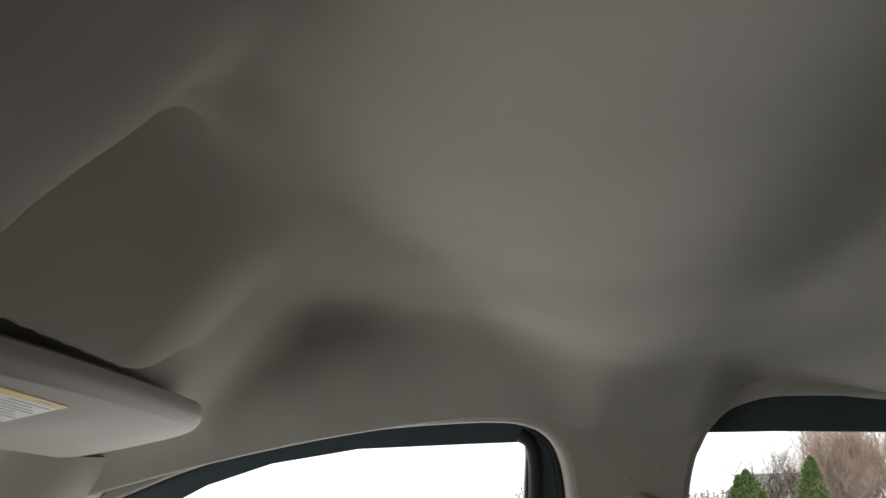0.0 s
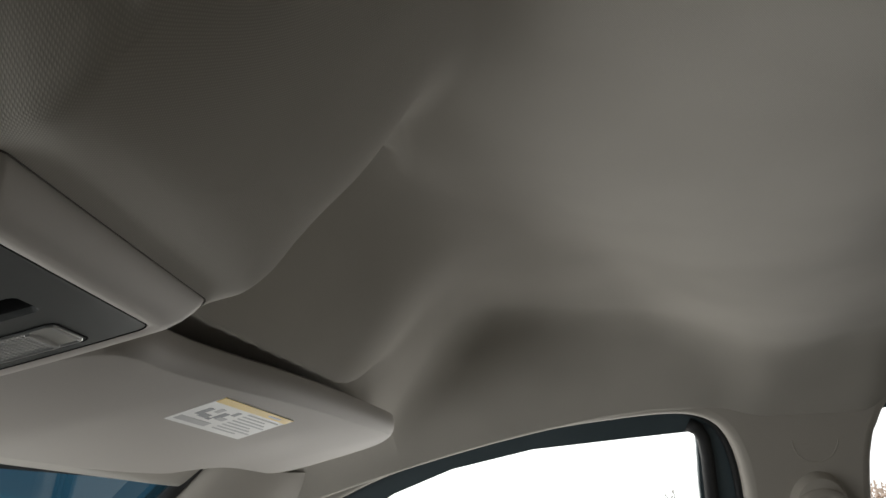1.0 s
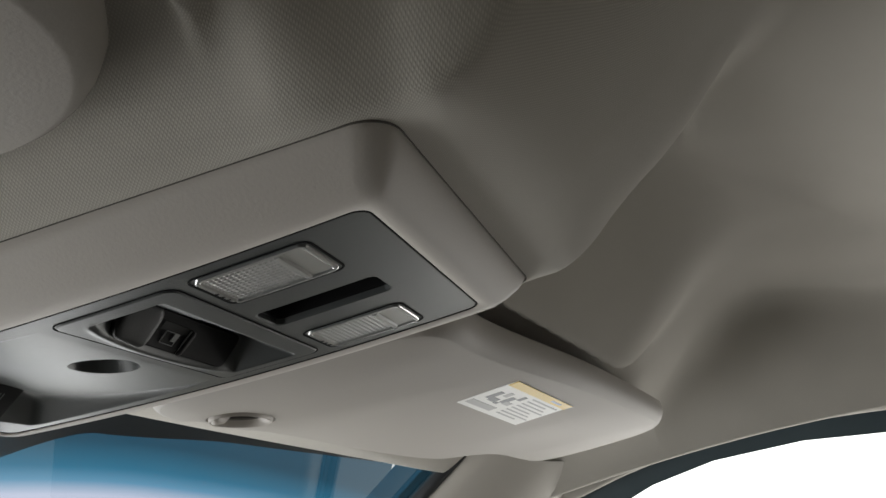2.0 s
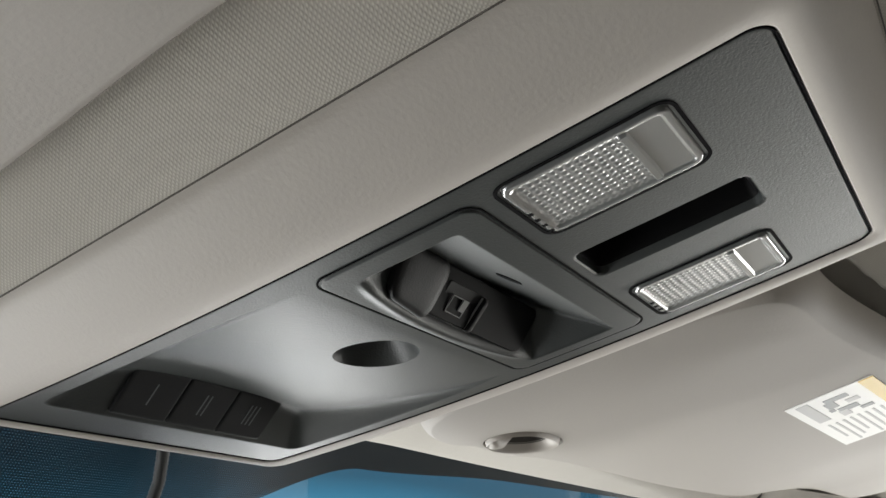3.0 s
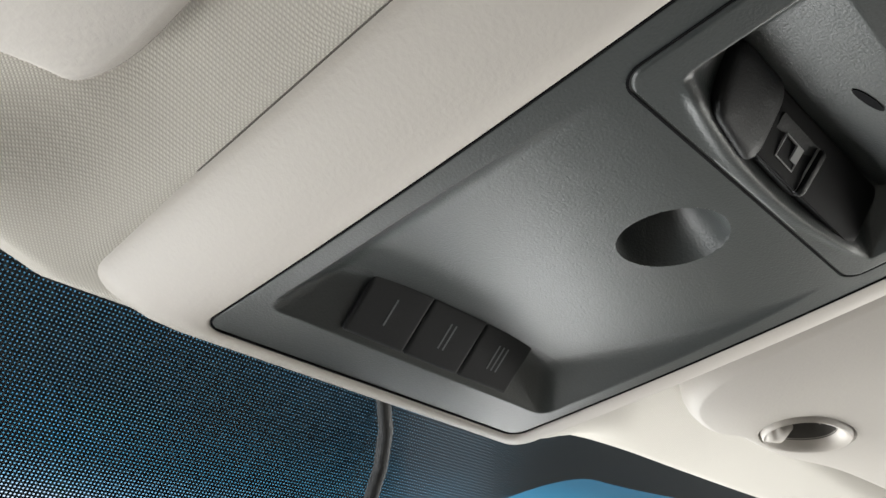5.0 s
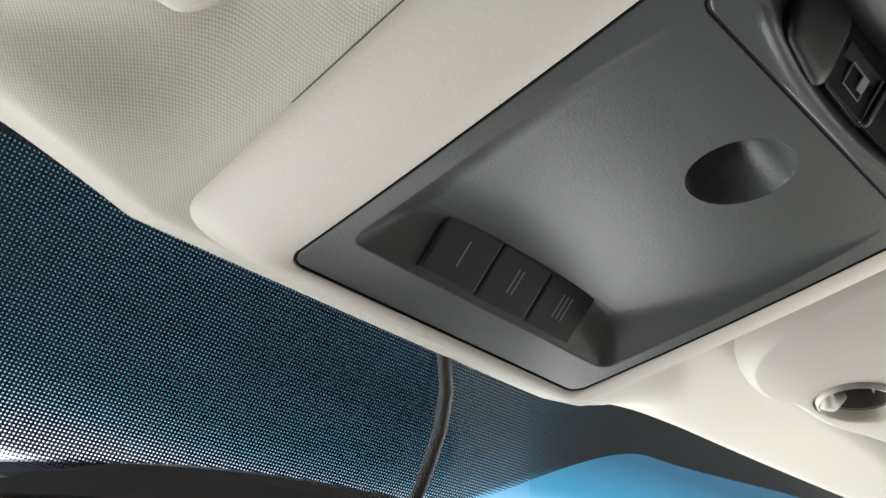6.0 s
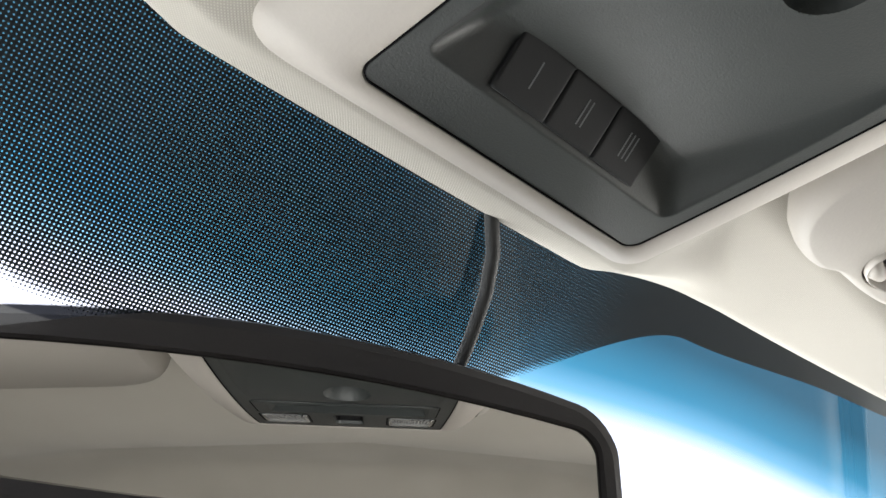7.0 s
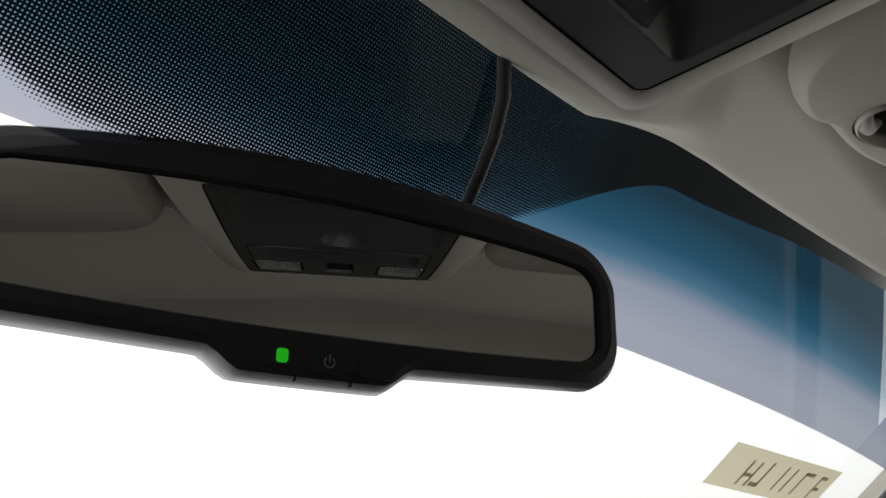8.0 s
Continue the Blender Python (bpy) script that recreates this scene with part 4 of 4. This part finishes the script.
# black run channel along the rear edge of the front glass
solid("trim_glass_run", tube([side_place(y, (z - 1.78) / math.cos(SIDE), 0.024, 1) for y, z in ((-0.478, 1.792), (-0.490, 1.786), (-0.496, 1.774), (-0.499, 1.755), (-0.501, 1.72), (-0.507, 1.60), (-0.516, 1.44))], 0.0085, 10), RUBBER, "black rubber channel beside the door glass", "seal", kind="structure")

# windscreen pillar trim
for side, word in ((1, "passenger"), (-1, "driver")):
    loops = []
    for f in line(0, 1, 14):
        x, s = 0.655 + 0.075 * f, -0.055 + 0.72 * f
        inner = Vector(screen_place(x, s)) + Vector((0, -0.008, -0.008))
        outer = Vector((0.80 + 0.10 * f, inner.y - 0.11 + 0.02 * f, inner.z - 0.015 - 0.01 * f))
        mid = (inner + outer) / 2 + Vector((-0.022, -0.012, -0.010))
        loops.append([(side * p.x, p.y, p.z) for p in (inner + Vector((0.02, 0.02, 0.02)), inner, inner * 0.7 + mid * 0.3 + Vector((-0.006, -0.002, -0.004)), mid, mid * 0.4 + outer * 0.6 + Vector((-0.004, -0.006, 0)), outer, outer + Vector((0.02, 0.02, 0.02)))])
    solid("trim_pillar_" + word, loft(loops, False), TRIM, "beige windscreen pillar trim", "pillar trim", kind="structure")
    edge = [(side * (0.652 + 0.075 * f), *screen_place(0.652 + 0.075 * f, -0.055 + 0.72 * f)[1:]) for f in line(0, 1, 10)]
    solid("trim_edge_" + word, tube([(x, y - 0.006, z - 0.006) for x, y, z in edge], 0.007, 8), RUBBER, "black moulding along the windscreen edge", "seal", kind="structure")

# ---- outside ----
BARK = grainy("grey_bark", (0.10, 0.085, 0.07), (0.20, 0.17, 0.14), 0.9, 20, 0.8, 0.01)
# twig and needle tones raised, outdoor glare and haze put into the colour
TWIG = grainy("brown_twigs", (0.40, 0.31, 0.25), (0.58, 0.47, 0.39), 0.9, 8, 0.4, 0.01)
NEEDLE = grainy("evergreen", (0.07, 0.13, 0.03), (0.16, 0.25, 0.07), 0.8, 6, 0.4, 0.01)
DULL = grainy("dull_evergreen", (0.035, 0.045, 0.030), (0.07, 0.08, 0.05), 0.8, 6, 0.4, 0.01)
SIDING = grainy("pale_siding", (0.45, 0.44, 0.43), (0.55, 0.54, 0.52), 0.7, 5, 0.2, 0.01)
SHINGLE = grainy("grey_shingle", (0.16, 0.15, 0.15), (0.25, 0.24, 0.23), 0.9, 12, 0.4, 0.01)


def leaves(rng, places, size, name, mat, parent):
    """Many small leaf clumps as one mesh: short crossed blades."""
    verts, faces = [], []
    for p in places:
        for _ in range(2):
            a = Vector((rng.uniform(-1, 1), rng.uniform(-1, 1), rng.uniform(-0.4, 1))).normalized() * size * rng.uniform(0.6, 1.4)
            b = a.cross(Vector((rng.uniform(-1, 1), rng.uniform(-1, 1), rng.uniform(-1, 1)))).normalized() * size * 0.4
            k = len(verts)
            verts += [p - b, p + a * 0.5 - b * 0.2, p + a, p + a * 0.5 + b]
            faces.append((k, k + 1, k + 2, k + 3))
    me = bpy.data.meshes.new(name)
    me.from_pydata([tuple(v) for v in verts], [], faces)
    me.materials.append(mat)
    ob = new(name, me)
    ob.parent = parent
    return ob


def evergreen(x, y, height, width, mat, seed, text):
    rng = random.Random(seed)
    height += 0.75
    tree = thing("evergreen_shrub", text, "shrub", Matrix.Translation((x, y, 0)))
    part("trunk", tube([(0, 0, 0), (0.02, 0, height * 0.5), (0, 0.01, height * 0.95)], [0.09, 0.06, 0.01], 8), BARK, tree)
    places = []
    for _ in range(2600):
        f = rng.random() ** 0.8
        bulge = width / 2 * min(1.0, f * 6 + 0.5) * (1 - f ** 2.2) ** 0.75 * (0.9 + 0.12 * math.sin(7 * f + seed))
        a, k = rng.uniform(0, 2 * math.pi), math.sqrt(rng.uniform(0.35, 1.0)) * rng.uniform(0.85, 1.08)
        places.append(Vector((bulge * k * math.cos(a), bulge * k * math.sin(a), 0.05 + f * height)))
    leaves(rng, places, 0.13, "crown", mat, tree)
    return tree


def branches(rng, at, way, length, radius, depth, out):
    """Collects (start, end, radius) for a bare crown."""
    p = at
    for i in range(3):
        way = (way + Vector((rng.uniform(-0.25, 0.25), rng.uniform(-0.25, 0.25), rng.uniform(-0.05, 0.2)))).normalized()
        q = p + way * length / 3
        out.append((p, q, radius * (1 - 0.2 * i)))
        if depth > 0:
            for _ in range(2):
                side = Vector((rng.uniform(-1, 1), rng.uniform(-1, 1), rng.uniform(0.0, 0.9))).normalized()
                branches(rng, q, (way * 0.6 + side).normalized(), length * 0.62, radius * 0.55, depth - 1, out)
        p = q


def bare_tree(x, y, height, mat, seed, text, depth=4, spread=0.6):
    rng = random.Random(seed)
    height += 0.75
    tree = thing("bare_tree", text, "tree", Matrix.Translation((x, y, 0)))
    part("trunk", tube([(0, 0, 0), (0.05, 0.03, height * 0.15), (0.02, 0.0, height * 0.3)], [height * 0.03, height * 0.022, height * 0.018], 8), BARK, tree)
    segs = []
    for _ in range(4):
        branches(rng, Vector((0, 0, height * rng.uniform(0.1, 0.3))), Vector((rng.uniform(-1, 1) * spread, rng.uniform(-1, 1) * spread, 1)).normalized(), height * 0.42, height * 0.010, depth, segs)
    verts, faces = [], []
    for a, b, r in segs:
        t = (b - a).normalized()
        s = t.cross(Vector((0.3, 0.5, 0.8))).normalized()
        u = s.cross(t)
        k = len(verts)
        for p, w in ((a, r), (b, r * 0.7)):
            verts += [tuple(p + w * (s * math.cos(g) + u * math.sin(g))) for g in (0, 2.094, 4.189)]
        faces += [(k + i, k + (i + 1) % 3, k + 3 + (i + 1) % 3, k + 3 + i) for i in range(3)]
    me = bpy.data.meshes.new("limbs")
    me.from_pydata(verts, [], faces)
    me.materials.append(mat)
    limbs = new("limbs", me)
    limbs.parent = tree
    return tree


evergreen(36.3, -16.4, 2.75, 2.7, NEEDLE, 3, "rounded bright green evergreen shrub on the lawn")
evergreen(36.0, -15.9, 2.5, 1.0, NEEDLE, 8, "slim bright green evergreen shrub beside another")
evergreen(35.3, -18.75, 3.3, 2.3, NEEDLE, 5, "tall bright green evergreen shrub beside a house")
evergreen(33.4, -21.6, 3.6, 1.6, DULL, 6, "dull dark green conifer behind the lot")
bare_tree(37.5, -18.2, 3.9, BARK, 11, "small bare grey tree with thin twigs", 3, 0.5)
for i, (x, y, h, sd) in enumerate(((36.0, -20.9, 5.4, 21), (37.5, -20.0, 4.6, 22), (35.0, -22.4, 5.2, 23), (38.5, -22.6, 5.0, 24), (36.8, -24.6, 5.2, 25))):
    bare_tree(x, y, h, TWIG, sd, "brown leafless tree with dense fine twigs", 4, 0.8)
bare_tree(39.2, -7.0, 2.4, BARK, 31, "thin bare sapling standing alone", 2, 0.25)
rng = random.Random(77)
brush = []
for _ in range(6000):
    y = rng.uniform(-75, -27)
    brush.append(Vector((75 + rng.uniform(-4, 4), y, abs(rng.gauss(0, 1)) * 0.9 + 1.4 * rng.random() + 0.4 * math.sin(y * 0.3) + 0.6)))
tagged(leaves(rng, brush, 0.55, "distant_brush", TWIG, None), "low brown winter brush along the far edge", "brush", kind="stuff")
house = thing("house", "small pale house with a grey gable roof", "house", Matrix.Translation((43.0, -21.2, 0.75)) @ pose(0, 0, 0, 0, 0, 25))
bm = bmesh.new()
bmesh.ops.create_cube(bm, size=1.0)
bm.transform(Matrix.Translation((0, 0, 0.725)) @ Matrix.Diagonal((4.0, 3.0, 2.95, 1)))
part("wall", bm, SIDING, house, smooth=False)
bm = bmesh.new()
v = [bm.verts.new(p) for p in ((-2.2, -1.7, 2.15), (2.2, -1.7, 2.15), (2.2, 1.7, 2.15), (-2.2, 1.7, 2.15), (-2.2, 0, 3.1), (2.2, 0, 3.1))]
for f in ((0, 1, 5, 4), (2, 3, 4, 5), (0, 4, 3), (1, 2, 5), (0, 3, 2, 1)):
    bm.faces.new([v[i] for i in f])
part("roof", bm, SHINGLE, house, smooth=False)
